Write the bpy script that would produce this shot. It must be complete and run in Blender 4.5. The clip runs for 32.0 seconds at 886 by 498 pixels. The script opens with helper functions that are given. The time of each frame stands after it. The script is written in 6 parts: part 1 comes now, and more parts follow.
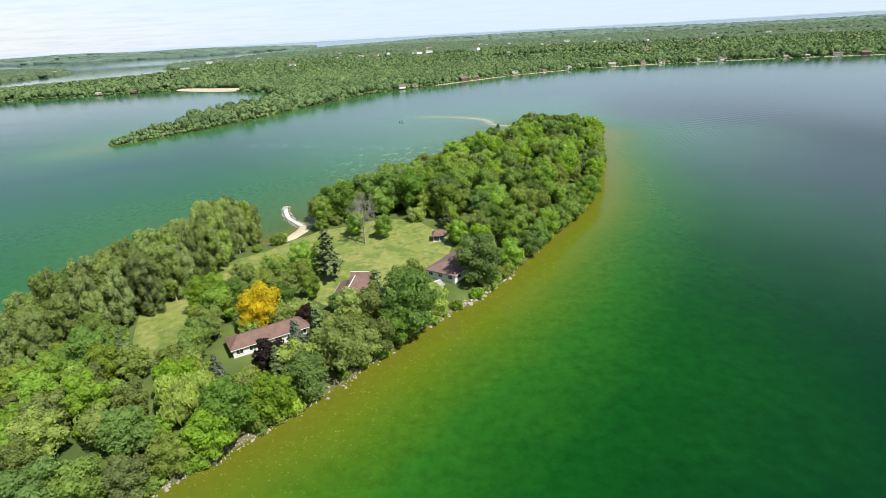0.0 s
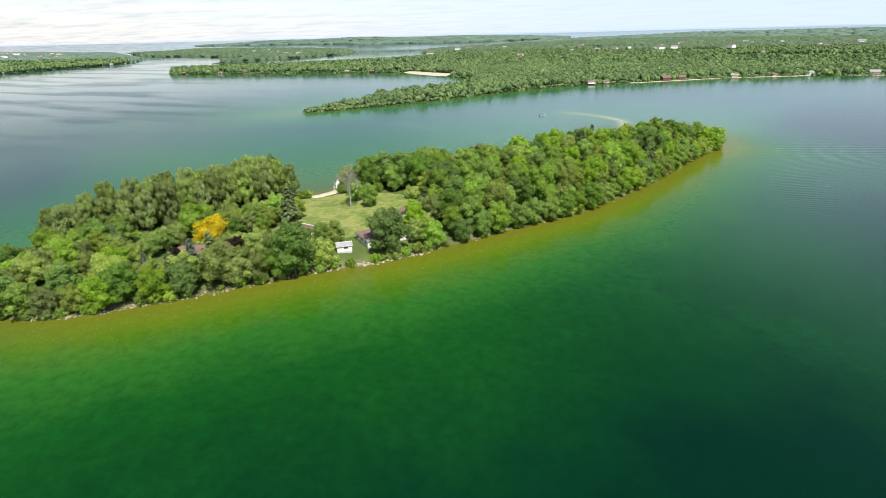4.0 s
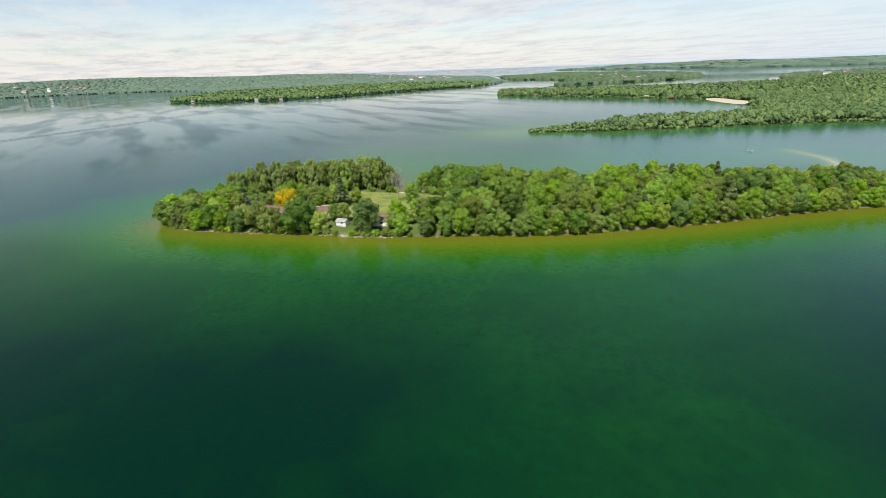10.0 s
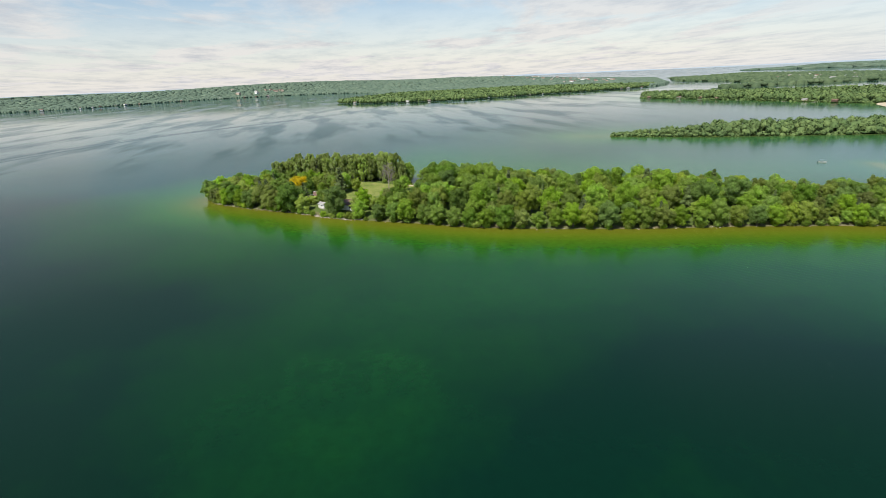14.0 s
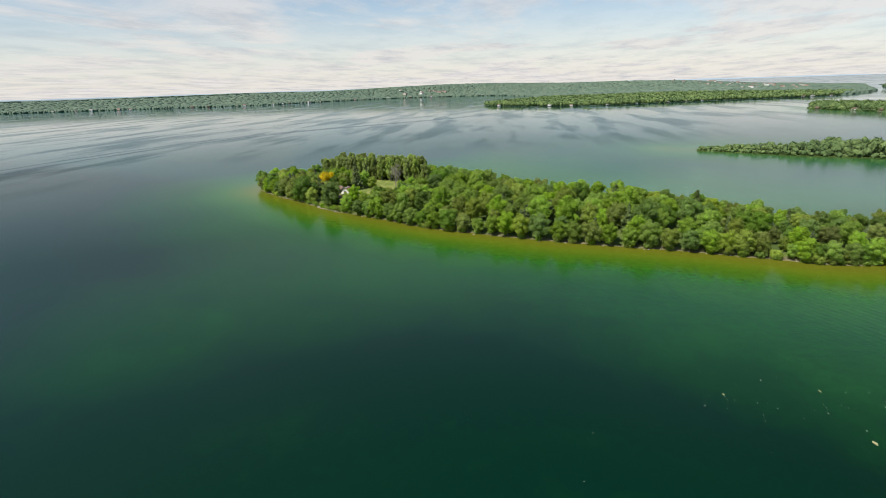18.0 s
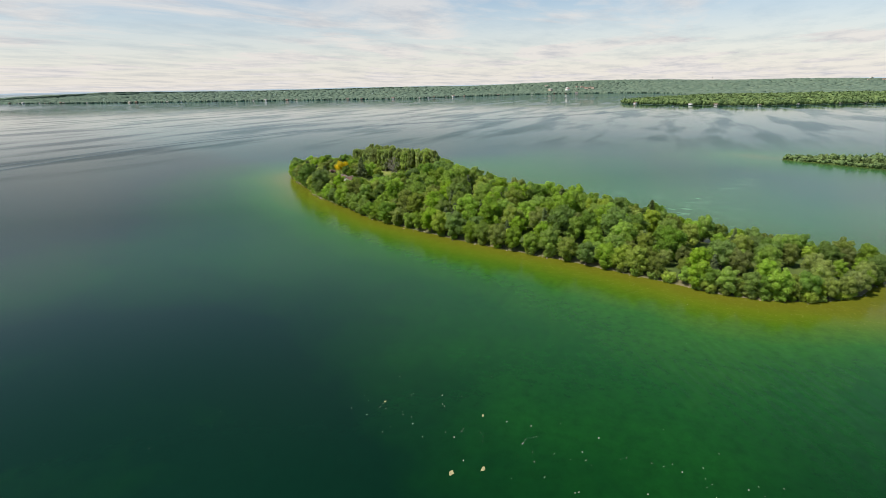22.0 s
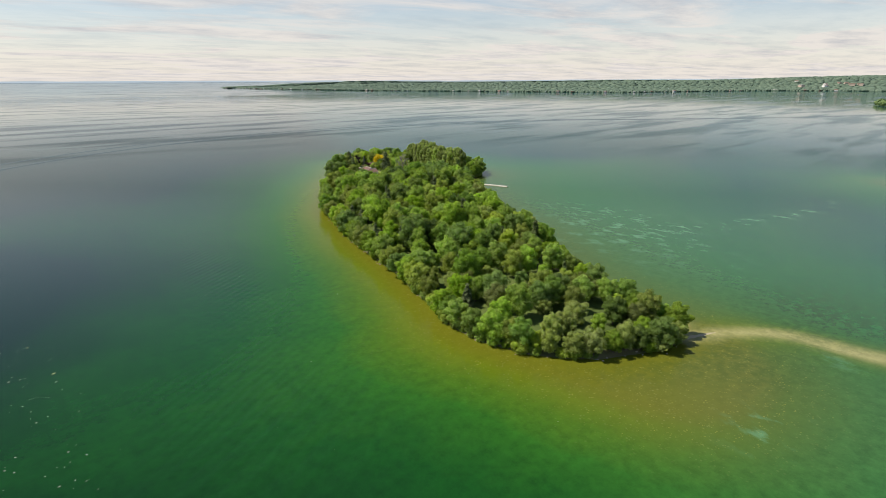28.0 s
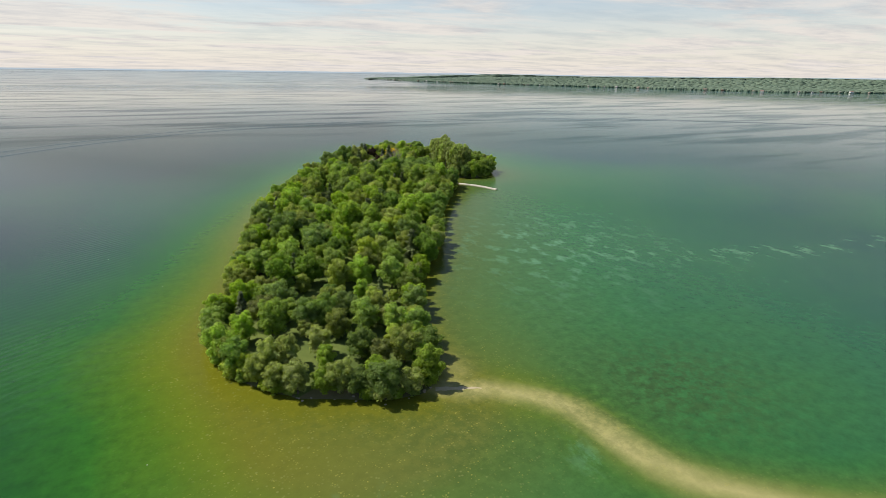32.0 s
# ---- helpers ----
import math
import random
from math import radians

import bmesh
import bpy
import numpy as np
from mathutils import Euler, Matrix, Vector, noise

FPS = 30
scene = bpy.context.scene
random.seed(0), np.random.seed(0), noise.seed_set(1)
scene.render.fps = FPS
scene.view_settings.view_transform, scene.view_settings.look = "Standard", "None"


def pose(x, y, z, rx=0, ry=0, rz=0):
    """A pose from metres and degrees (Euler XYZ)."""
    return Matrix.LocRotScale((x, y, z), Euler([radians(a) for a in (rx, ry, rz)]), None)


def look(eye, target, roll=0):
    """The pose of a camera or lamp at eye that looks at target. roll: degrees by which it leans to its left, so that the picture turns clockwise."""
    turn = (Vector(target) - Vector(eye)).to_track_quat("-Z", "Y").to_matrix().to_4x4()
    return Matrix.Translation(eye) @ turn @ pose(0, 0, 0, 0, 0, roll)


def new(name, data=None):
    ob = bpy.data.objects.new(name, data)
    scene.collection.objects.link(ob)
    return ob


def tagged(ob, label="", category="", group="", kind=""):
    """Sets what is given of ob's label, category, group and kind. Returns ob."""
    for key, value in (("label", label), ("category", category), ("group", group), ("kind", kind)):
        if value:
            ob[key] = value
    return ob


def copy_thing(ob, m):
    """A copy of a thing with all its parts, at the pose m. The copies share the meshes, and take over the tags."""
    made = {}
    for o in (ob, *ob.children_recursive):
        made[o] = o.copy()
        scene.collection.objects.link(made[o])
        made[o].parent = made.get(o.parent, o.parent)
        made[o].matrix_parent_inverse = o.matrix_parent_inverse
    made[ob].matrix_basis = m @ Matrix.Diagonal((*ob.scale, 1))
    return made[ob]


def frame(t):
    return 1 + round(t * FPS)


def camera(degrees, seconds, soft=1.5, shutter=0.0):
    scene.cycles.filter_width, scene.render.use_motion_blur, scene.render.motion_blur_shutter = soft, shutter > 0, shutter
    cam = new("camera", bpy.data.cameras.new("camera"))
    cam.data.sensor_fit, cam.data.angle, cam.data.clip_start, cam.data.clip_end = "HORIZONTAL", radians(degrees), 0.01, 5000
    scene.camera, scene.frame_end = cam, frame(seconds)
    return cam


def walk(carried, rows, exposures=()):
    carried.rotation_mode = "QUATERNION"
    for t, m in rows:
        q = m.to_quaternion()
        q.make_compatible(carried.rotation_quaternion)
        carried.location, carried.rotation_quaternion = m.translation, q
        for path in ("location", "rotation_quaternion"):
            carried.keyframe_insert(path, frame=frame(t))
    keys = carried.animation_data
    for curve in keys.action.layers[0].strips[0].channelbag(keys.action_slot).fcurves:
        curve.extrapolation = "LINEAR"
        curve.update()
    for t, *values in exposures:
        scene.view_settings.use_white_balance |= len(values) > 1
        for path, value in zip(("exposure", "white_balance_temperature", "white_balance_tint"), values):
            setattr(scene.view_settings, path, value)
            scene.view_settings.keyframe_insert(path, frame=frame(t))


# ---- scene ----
cam = camera(78.8, 32.0, soft=0.6)
PATH = [
    (0, (0.00, 0.00, 69.94), (-0.01, 92.93, 33.01), -3.11),
    (1, (24.93, -3.26, 69.83), (16.00, 89.18, 32.74), -2.74),
    (2, (50.03, -5.02, 69.09), (31.00, 86.07, 32.46), -2.56),
    (3, (74.95, -4.93, 69.28), (45.81, 83.44, 32.64), -1.94),
    (3.5, (87.66, -4.04, 69.35), (53.00, 82.31, 32.72), -1.66),
    (5.5, (135.57, 7.62, 70.06), (80.82, 82.66, 33.03), -0.95),
    (6, (147.49, 11.83, 70.14), (87.99, 83.74, 34.24), -0.94),
    (6.5, (159.25, 16.59, 70.73), (94.91, 85.85, 38.13), -1.12),
    (7, (170.88, 21.65, 70.86), (102.79, 87.60, 39.02), -1.23),
    (8, (192.99, 33.01, 70.52), (118.83, 92.11, 38.77), -1.54),
    (9, (214.39, 46.94, 69.96), (135.08, 99.02, 38.37), -1.62),
    (10, (234.51, 63.32, 70.06), (150.72, 107.89, 38.56), -2.03),
    (11, (253.40, 82.24, 69.01), (165.96, 119.51, 37.95), -2.18),
    (12, (270.51, 103.25, 68.58), (180.50, 134.16, 37.85), -2.56),
    (13, (285.06, 125.63, 69.03), (192.86, 149.62, 38.65), -2.50),
    (14, (297.97, 150.01, 67.94), (204.06, 166.66, 37.91), -2.52),
    (14.5, (304.02, 162.45, 67.49), (209.39, 175.18, 37.77), -2.64),
    (16.5, (319.73, 211.77, 69.99), (224.02, 209.73, 41.09), -2.09),
    (17, (321.92, 225.08, 69.77), (226.34, 219.45, 40.93), -2.02),
    (18, (324.70, 252.13, 69.42), (229.71, 239.79, 40.72), -1.77),
    (19, (323.69, 278.24, 69.46), (229.79, 259.34, 40.69), -1.33),
    (20, (319.23, 304.78, 69.03), (226.80, 279.70, 40.24), -1.13),
    (21, (310.91, 330.75, 67.80), (220.56, 299.14, 38.84), -1.00),
    (22, (300.33, 355.56, 67.09), (212.54, 317.33, 38.26), -1.08),
    (23, (289.25, 379.47, 67.05), (204.50, 334.89, 38.24), -1.15),
    (24, (279.48, 402.60, 67.96), (197.86, 352.50, 39.21), -1.01),
    (25, (268.43, 424.31, 69.44), (190.48, 368.84, 40.32), -0.71),
    (25.5, (262.00, 435.13, 69.90), (185.93, 377.28, 40.46), -0.39),
    (27.5, (226.55, 472.80, 71.06), (158.97, 405.42, 41.17), -0.07),
    (28, (216.13, 480.77, 71.28), (151.20, 410.81, 41.47), -0.25),
    (29, (194.27, 495.69, 71.27), (133.41, 422.27, 41.18), -0.10),
    (30, (171.01, 507.14, 71.12), (115.21, 429.92, 40.74), 0.38),
    (31, (147.24, 515.80, 70.25), (96.04, 435.37, 40.10), 0.31),
    (32, (119.82, 523.04, 70.46), (75.02, 439.15, 39.56), 0.73),
]
walk(cam, [(t, look(eye, target, roll)) for t, eye, target, roll in PATH], [(0, 0.48, 6250, 12), (3, 0.52, 6250, 12), (6, 0.55, 6350, 11), (7, 0.40, 6380, 11), (10, 0.32, 6400, 11), (14, 0.22, 6450, 11), (23, 0.20, 6600, 12), (32, 0.20, 6800, 13)])

# ---- world and sun ----
SUN_DIR = Vector((0.72, -0.69, 1.45)).normalized()
sun_el = math.asin(SUN_DIR.z)
sun_az = math.atan2(SUN_DIR.x, SUN_DIR.y)

world = bpy.data.worlds.new("sky")
scene.world = world
world.use_nodes = True
wt = world.node_tree
wt.nodes.clear()


def wnode(kind, **kw):
    n = wt.nodes.new(kind)
    for k, v in kw.items():
        n.inputs[k].default_value = v
    return n


w_out = wnode("ShaderNodeOutputWorld")
w_bg = wnode("ShaderNodeBackground", Strength=0.1)
w_sky = wnode("ShaderNodeTexSky")
w_sky.sky_type = "NISHITA"
w_sky.sun_disc = False
w_sky.sun_elevation = sun_el
w_sky.sun_rotation = sun_az
w_sky.air_density = 1.0
w_sky.dust_density = 0.15
w_co = wnode("ShaderNodeTexCoord")
w_sep = wnode("ShaderNodeSeparateXYZ")
wt.links.new(w_co.outputs["Generated"], w_sep.inputs[0])


def wmath(op, a, b=None):
    n = wt.nodes.new("ShaderNodeMath")
    n.operation = op
    for i, v in enumerate((a, b)):
        if v is None:
            continue
        if isinstance(v, (int, float)):
            n.inputs[i].default_value = v
        else:
            wt.links.new(v, n.inputs[i])
    return n.outputs[0]


up = wmath("MAXIMUM", w_sep.outputs[2], 0.0)
den = wmath("ADD", up, 0.05)
cloud_xy = wt.nodes.new("ShaderNodeCombineXYZ")
wt.links.new(wmath("DIVIDE", w_sep.outputs[0], den), cloud_xy.inputs[0])
wt.links.new(wmath("DIVIDE", w_sep.outputs[1], den), cloud_xy.inputs[1])
w_map = wnode("ShaderNodeMapping", Scale=(0.55, 0.95, 1.0), Rotation=(0, 0, radians(35)), Location=(1.3, 0.4, 0))
wt.links.new(cloud_xy.outputs[0], w_map.inputs[0])
w_n = wnode("ShaderNodeTexNoise", Scale=0.62, Detail=11.0, Roughness=0.6, Distortion=0.7)
wt.links.new(w_map.outputs[0], w_n.inputs["Vector"])
w_r = wt.nodes.new("ShaderNodeValToRGB")
w_r.color_ramp.elements[0].position = 0.37
w_r.color_ramp.elements[1].position = 0.57
wt.links.new(w_n.outputs[0], w_r.inputs[0])
# thin haze towards the horizon, open sky higher up
# the north-east lies under even, cooler haze, the west under warmer streaks
toward = wmath("ADD", wmath("MULTIPLY", w_sep.outputs[0], 0.6), wmath("MULTIPLY", w_sep.outputs[1], 0.8))
north_east = wt.nodes.new("ShaderNodeMapRange")
north_east.interpolation_type = "SMOOTHSTEP"
north_east.inputs["From Min"].default_value = -0.2
north_east.inputs["From Max"].default_value = 0.9
wt.links.new(toward, north_east.inputs["Value"])
ne = north_east.outputs[0]
haze = wmath("SUBTRACT", 1.0, wmath("MINIMUM", wmath("MULTIPLY", up, wmath("SUBTRACT", 7.0, wmath("MULTIPLY", ne, 5.0))), 1.0))
wisps = wmath("MULTIPLY", wmath("MULTIPLY", w_r.outputs[0], wmath("SUBTRACT", 1.0, wmath("MULTIPLY", ne, 0.9))), wmath("MAXIMUM", wmath("SUBTRACT", 1.05, wmath("MULTIPLY", up, 2.6)), 0.15))
cover = wmath("MAXIMUM", wisps, wmath("MULTIPLY", haze, 0.95))
# shaded undersides in the cloud sheet
w_n2 = wnode("ShaderNodeTexNoise", Scale=1.5, Detail=11.0, Roughness=0.66)
wt.links.new(w_map.outputs[0], w_n2.inputs["Vector"])
w_c = wt.nodes.new("ShaderNodeValToRGB")
w_c.color_ramp.elements[0].position = 0.33
w_c.color_ramp.elements[0].color = (0.61, 0.62, 0.65, 1)
w_c.color_ramp.elements[1].position = 0.55
w_c.color_ramp.elements[1].color = (0.87, 0.84, 0.80, 1)
wt.links.new(w_n2.outputs[0], w_c.inputs[0])
w_gain = wt.nodes.new("ShaderNodeVectorMath")
w_gain.operation = "SCALE"
w_gain.inputs["Scale"].default_value = 8.1
w_tint = wt.nodes.new("ShaderNodeMix")
w_tint.data_type = "RGBA"
w_tint.inputs[7].default_value = (0.62, 0.77, 0.92, 1)
wt.links.new(wmath("MULTIPLY", ne, 0.85), w_tint.inputs[0])
wt.links.new(w_c.outputs[0], w_tint.inputs[6])
wt.links.new(w_tint.outputs[2], w_gain.inputs[0])
w_mix = wt.nodes.new("ShaderNodeMix")
w_mix.data_type = "RGBA"
wt.links.new(cover, w_mix.inputs[0])
wt.links.new(w_sky.outputs[0], w_mix.inputs[6])
wt.links.new(w_gain.outputs[0], w_mix.inputs[7])
wt.links.new(w_mix.outputs[2], w_bg.inputs[0])
wt.links.new(w_bg.outputs[0], w_out.inputs[0])

sun_data = bpy.data.lights.new("sun", "SUN")
sun_data.energy, sun_data.angle, sun_data.color = 5.0, radians(0.6), (1.0, 0.95, 0.86)
sun = new("sun", sun_data)
sun.matrix_world = look(tuple(SUN_DIR * 300), (0, 0, 0))


# ---- materials ----
def mat(name):
    m = bpy.data.materials.new(name)
    m.use_nodes = True
    nt = m.node_tree
    return m, nt, nt.nodes["Principled BSDF"]


def node(nt, kind, **kw):
    n = nt.nodes.new(kind)
    for k, v in kw.items():
        n.inputs[k].default_value = v
    return n


def mathn(nt, op, a, b=None, clamp=False):
    n = nt.nodes.new("ShaderNodeMath")
    n.operation, n.use_clamp = op, clamp
    for i, v in enumerate((a, b)):
        if v is None:
            continue
        if isinstance(v, (int, float)):
            n.inputs[i].default_value = v
        else:
            nt.links.new(v, n.inputs[i])
    return n.outputs[0]


def mixc(nt, fac, a, b, blend="MIX"):
    n = nt.nodes.new("ShaderNodeMix")
    n.data_type, n.blend_type = "RGBA", blend
    for i, v in ((0, fac), (6, a), (7, b)):
        if isinstance(v, (int, float)):
            n.inputs[i].default_value = v
        elif isinstance(v, tuple):
            n.inputs[i].default_value = (*v, 1)
        else:
            nt.links.new(v, n.inputs[i])
    return n.outputs[2]


def ramp(nt, src, stops):
    n = nt.nodes.new("ShaderNodeValToRGB")
    e = n.color_ramp.elements
    while len(e) < len(stops):
        e.new(0.5)
    for el, (p, c) in zip(e, stops):
        el.position = p
        el.color = (*c, 1) if isinstance(c, tuple) else (c, c, c, 1)
    nt.links.new(src, n.inputs[0])
    return n.outputs[0]


def noise_out(nt, scale, detail=5.0, rough=0.55, vec=None):
    n = node(nt, "ShaderNodeTexNoise", Scale=scale, Detail=detail, Roughness=rough)
    if vec is None:
        g = nt.nodes.new("ShaderNodeNewGeometry")
        vec = g.outputs["Position"]
    nt.links.new(vec, n.inputs["Vector"])
    return n.outputs[0]


def bump(nt, bsdf, height, strength=0.5, distance=0.1):
    b = node(nt, "ShaderNodeBump", Strength=strength, Distance=distance)
    nt.links.new(height, b.inputs["Height"])
    nt.links.new(b.outputs[0], bsdf.inputs["Normal"])
    return b


def plain(name, col, rough=0.7, spread=0.25, scale=3.0, fine=25.0, rel=0.3, metal=0.0):
    """A surface with stains at one scale and grain at another."""
    m, nt, b = mat(name)
    big, small = noise_out(nt, scale), noise_out(nt, fine, 3.0)
    lo, hi = tuple(c * (1 - spread) for c in col), tuple(min(1, c * (1 + spread)) for c in col)
    c = mixc(nt, ramp(nt, big, [(0.3, 0.0), (0.7, 1.0)]), lo, hi)
    c = mixc(nt, mathn(nt, "MULTIPLY", small, 0.35), c, tuple(v * 0.6 for v in col))
    nt.links.new(c, b.inputs["Base Color"])
    b.inputs["Roughness"].default_value = rough
    b.inputs["Metallic"].default_value = metal
    bump(nt, b, small, rel, 0.03)
    return m


def leaf(name, col, spread=0.22, warm=(0.17, 0.22, 0.035), trans=0.58, rough=0.6):
    """Foliage: every leaf spray has its own shade, every bough its own patch, every tree its own hue."""
    m, nt, b = mat(name)
    geo = nt.nodes.new("ShaderNodeNewGeometry")
    info = nt.nodes.new("ShaderNodeObjectInfo")
    lo, hi = tuple(1.19 * c * (1 - spread) for c in col), tuple(1.19 * c * (1 + spread) for c in col)
    c = mixc(nt, geo.outputs["Random Per Island"], lo, hi)
    c = mixc(nt, mathn(nt, "MULTIPLY", info.outputs["Random"], 0.38), c, warm)
    # a second throw for how light the tree is
    throw = mathn(nt, "FRACT", mathn(nt, "MULTIPLY", info.outputs["Random"], 7.31))
    hv = nt.nodes.new("ShaderNodeHueSaturation")
    nt.links.new(mathn(nt, "ADD", mathn(nt, "MULTIPLY", throw, 0.48), 0.74), hv.inputs["Value"])
    nt.links.new(mathn(nt, "ADD", mathn(nt, "MULTIPLY", mathn(nt, "FRACT", mathn(nt, "MULTIPLY", info.outputs["Random"], 13.7)), 0.22), 0.92), hv.inputs["Saturation"])
    nt.links.new(c, hv.inputs["Color"])
    patch = ramp(nt, noise_out(nt, 0.45, 4.0), [(0.3, 0.80), (0.7, 1.16)])
    c = mixc(nt, 1.0, hv.outputs[0], patch, "MULTIPLY")
    nt.links.new(c, b.inputs["Base Color"])
    b.inputs["Roughness"].default_value = rough
    b.inputs["Specular IOR Level"].default_value = 0.25
    tr = nt.nodes.new("ShaderNodeBsdfTranslucent")
    nt.links.new(mixc(nt, 1.0, c, (1.26, 1.26, 0.68), "MULTIPLY"), tr.inputs[0])
    mx = nt.nodes.new("ShaderNodeMixShader")
    mx.inputs[0].default_value = trans
    nt.links.new(b.outputs[0], mx.inputs[1])
    nt.links.new(tr.outputs[0], mx.inputs[2])
    nt.links.new(mx.outputs[0], nt.nodes["Material Output"].inputs[0])
    return m


M_LEAF = leaf("leaf_green", (0.245, 0.358, 0.066), warm=(0.23, 0.29, 0.058))
M_LEAF_DARK = leaf("leaf_dark", (0.160, 0.258, 0.058), warm=(0.16, 0.20, 0.052))
M_LEAF_LIGHT = leaf("leaf_light", (0.290, 0.362, 0.085), warm=(0.26, 0.30, 0.08))
M_LEAF_OLIVE = leaf("leaf_olive", (0.240, 0.295, 0.085), warm=(0.19, 0.21, 0.07))
M_POPLAR = leaf("leaf_poplar", (0.262, 0.330, 0.110), warm=(0.22, 0.25, 0.09))
M_GOLD = leaf("leaf_gold", (0.52, 0.42, 0.018), spread=0.35, warm=(0.6, 0.5, 0.03))
M_PURPLE = leaf("leaf_purple", (0.045, 0.032, 0.025), warm=(0.06, 0.04, 0.03))
M_NEEDLE = leaf("needle_dark", (0.1055, 0.1432, 0.048), warm=(0.1, 0.12, 0.045), trans=0.12)
M_NEEDLE_BLUE = leaf("needle_blue", (0.115, 0.142, 0.082), warm=(0.12, 0.14, 0.1), trans=0.12)
M_BARK = plain("bark", (0.13, 0.105, 0.08), 0.9, 0.35, 1.5, 14.0, 0.6)
M_BARK_PALE = plain("bark_pale", (0.28, 0.25, 0.20), 0.85, 0.3, 1.5, 14.0, 0.5)
M_ROCK = plain("limestone", (0.33, 0.285, 0.22), 0.85, 0.3, 0.8, 9.0, 0.6)
M_SAND = plain("sand", (0.50, 0.43, 0.30), 0.95, 0.12, 0.15, 6.0, 0.2)
M_ROOF = plain("red_brown_shingle", (0.175, 0.105, 0.078), 0.9, 0.22, 0.7, 12.0, 0.5)
M_ROOF_DARK = plain("brown_shingle", (0.19, 0.12, 0.095), 0.9, 0.22, 0.7, 12.0, 0.5)
M_ROOF_GREY = plain("grey_shingle", (0.30, 0.29, 0.27), 0.9, 0.2, 0.7, 12.0, 0.5)
M_ROOF_TAN = plain("roof_tan", (0.36, 0.29, 0.22), 0.9, 0.2, 0.7, 12.0, 0.5)
M_SAND_WET = plain("wet_sand", (0.36, 0.31, 0.19), 0.8, 0.2, 0.8, 9.0, 0.3)
M_WHITE = plain("white_siding", (0.78, 0.77, 0.73), 0.6, 0.06, 1.2, 18.0, 0.15)
M_TRIM = plain("trim_white", (0.72, 0.70, 0.66), 0.5, 0.05, 2.0, 20.0, 0.1)
M_BROWNWALL = plain("brown_boards", (0.14, 0.085, 0.06), 0.8, 0.25, 1.5, 15.0, 0.3)
M_CONCRETE = plain("pale_concrete", (0.55, 0.52, 0.46), 0.85, 0.12, 0.6, 9.0, 0.3)
M_WOOD_GREY = plain("weathered_wood", (0.40, 0.36, 0.30), 0.85, 0.25, 1.5, 14.0, 0.4)
M_DARK = plain("dark_rubber", (0.035, 0.035, 0.04), 0.6, 0.2, 2.0, 20.0, 0.1)
M_HULL = plain("boat_white", (0.78, 0.78, 0.76), 0.3, 0.04, 1.0, 10.0, 0.03)
M_HULL_BLUE = plain("boat_blue", (0.10, 0.18, 0.26), 0.3, 0.06, 1.0, 10.0, 0.03)
M_BUFF = plain("buff_wall", (0.50, 0.40, 0.32), 0.8, 0.12, 0.05, 3.0, 0.1)
M_ALGAE = plain("algae_mat", (0.33, 0.29, 0.14), 0.8, 0.2, 1.5, 8.0, 0.3)
M_FOAM = plain("foam_fleck", (0.55, 0.55, 0.45), 0.6, 0.1, 1.0, 8.0, 0.1)

M_GLASS, g_nt, g_b = mat("window_glass")
g_b.inputs["Base Color"].default_value = (0.03, 0.035, 0.04, 1)
g_b.inputs["Roughness"].default_value = 0.08
g_b.inputs["Specular IOR Level"].default_value = 0.8


def grass_material():
    m, nt, b = mat("grass")
    big, mid, fine = noise_out(nt, 0.06, 5.0), noise_out(nt, 0.5, 5.0), noise_out(nt, 6.0, 3.0)
    c = mixc(nt, ramp(nt, big, [(0.35, 0.0), (0.65, 1.0)]), (0.18, 0.235, 0.045), (0.26, 0.28, 0.07))
    c = mixc(nt, mathn(nt, "MULTIPLY", ramp(nt, mid, [(0.46, 0.0), (0.66, 1.0)]), 0.75), c, (0.36, 0.32, 0.13))
    c = mixc(nt, ramp(nt, noise_out(nt, 0.17, 5.0, 0.7), [(0.40, 0.7), (0.50, 0.0)]), c, (0.10, 0.155, 0.03))
    c = mixc(nt, mathn(nt, "MULTIPLY", fine, 0.5), c, (0.06, 0.10, 0.018))
    nt.links.new(c, b.inputs["Base Color"])
    b.inputs["Roughness"].default_value = 0.9
    b.inputs["Specular IOR Level"].default_value = 0.15
    bump(nt, b, fine, 0.6, 0.15)
    return m


def earth_material(name, col, dark):
    m, nt, b = mat(name)
    big, fine = noise_out(nt, 0.09, 6.0), noise_out(nt, 2.5, 4.0)
    c = mixc(nt, ramp(nt, big, [(0.35, 0.0), (0.65, 1.0)]), col, dark)
    c = mixc(nt, mathn(nt, "MULTIPLY", fine, 0.5), c, tuple(v * 0.5 for v in col))
    nt.links.new(c, b.inputs["Base Color"])
    b.inputs["Roughness"].default_value = 0.95
    b.inputs["Specular IOR Level"].default_value = 0.1
    bump(nt, b, fine, 0.6, 0.2)
    return m


M_GRASS = grass_material()
M_SHORE = earth_material("shore_earth", (0.19, 0.165, 0.09), (0.09, 0.11, 0.035))
M_FOREST_FLOOR = earth_material("forest_floor", (0.125, 0.165, 0.042), (0.065, 0.100, 0.026))
M_FIELD = earth_material("field", (0.16, 0.19, 0.06), (0.20, 0.19, 0.09))


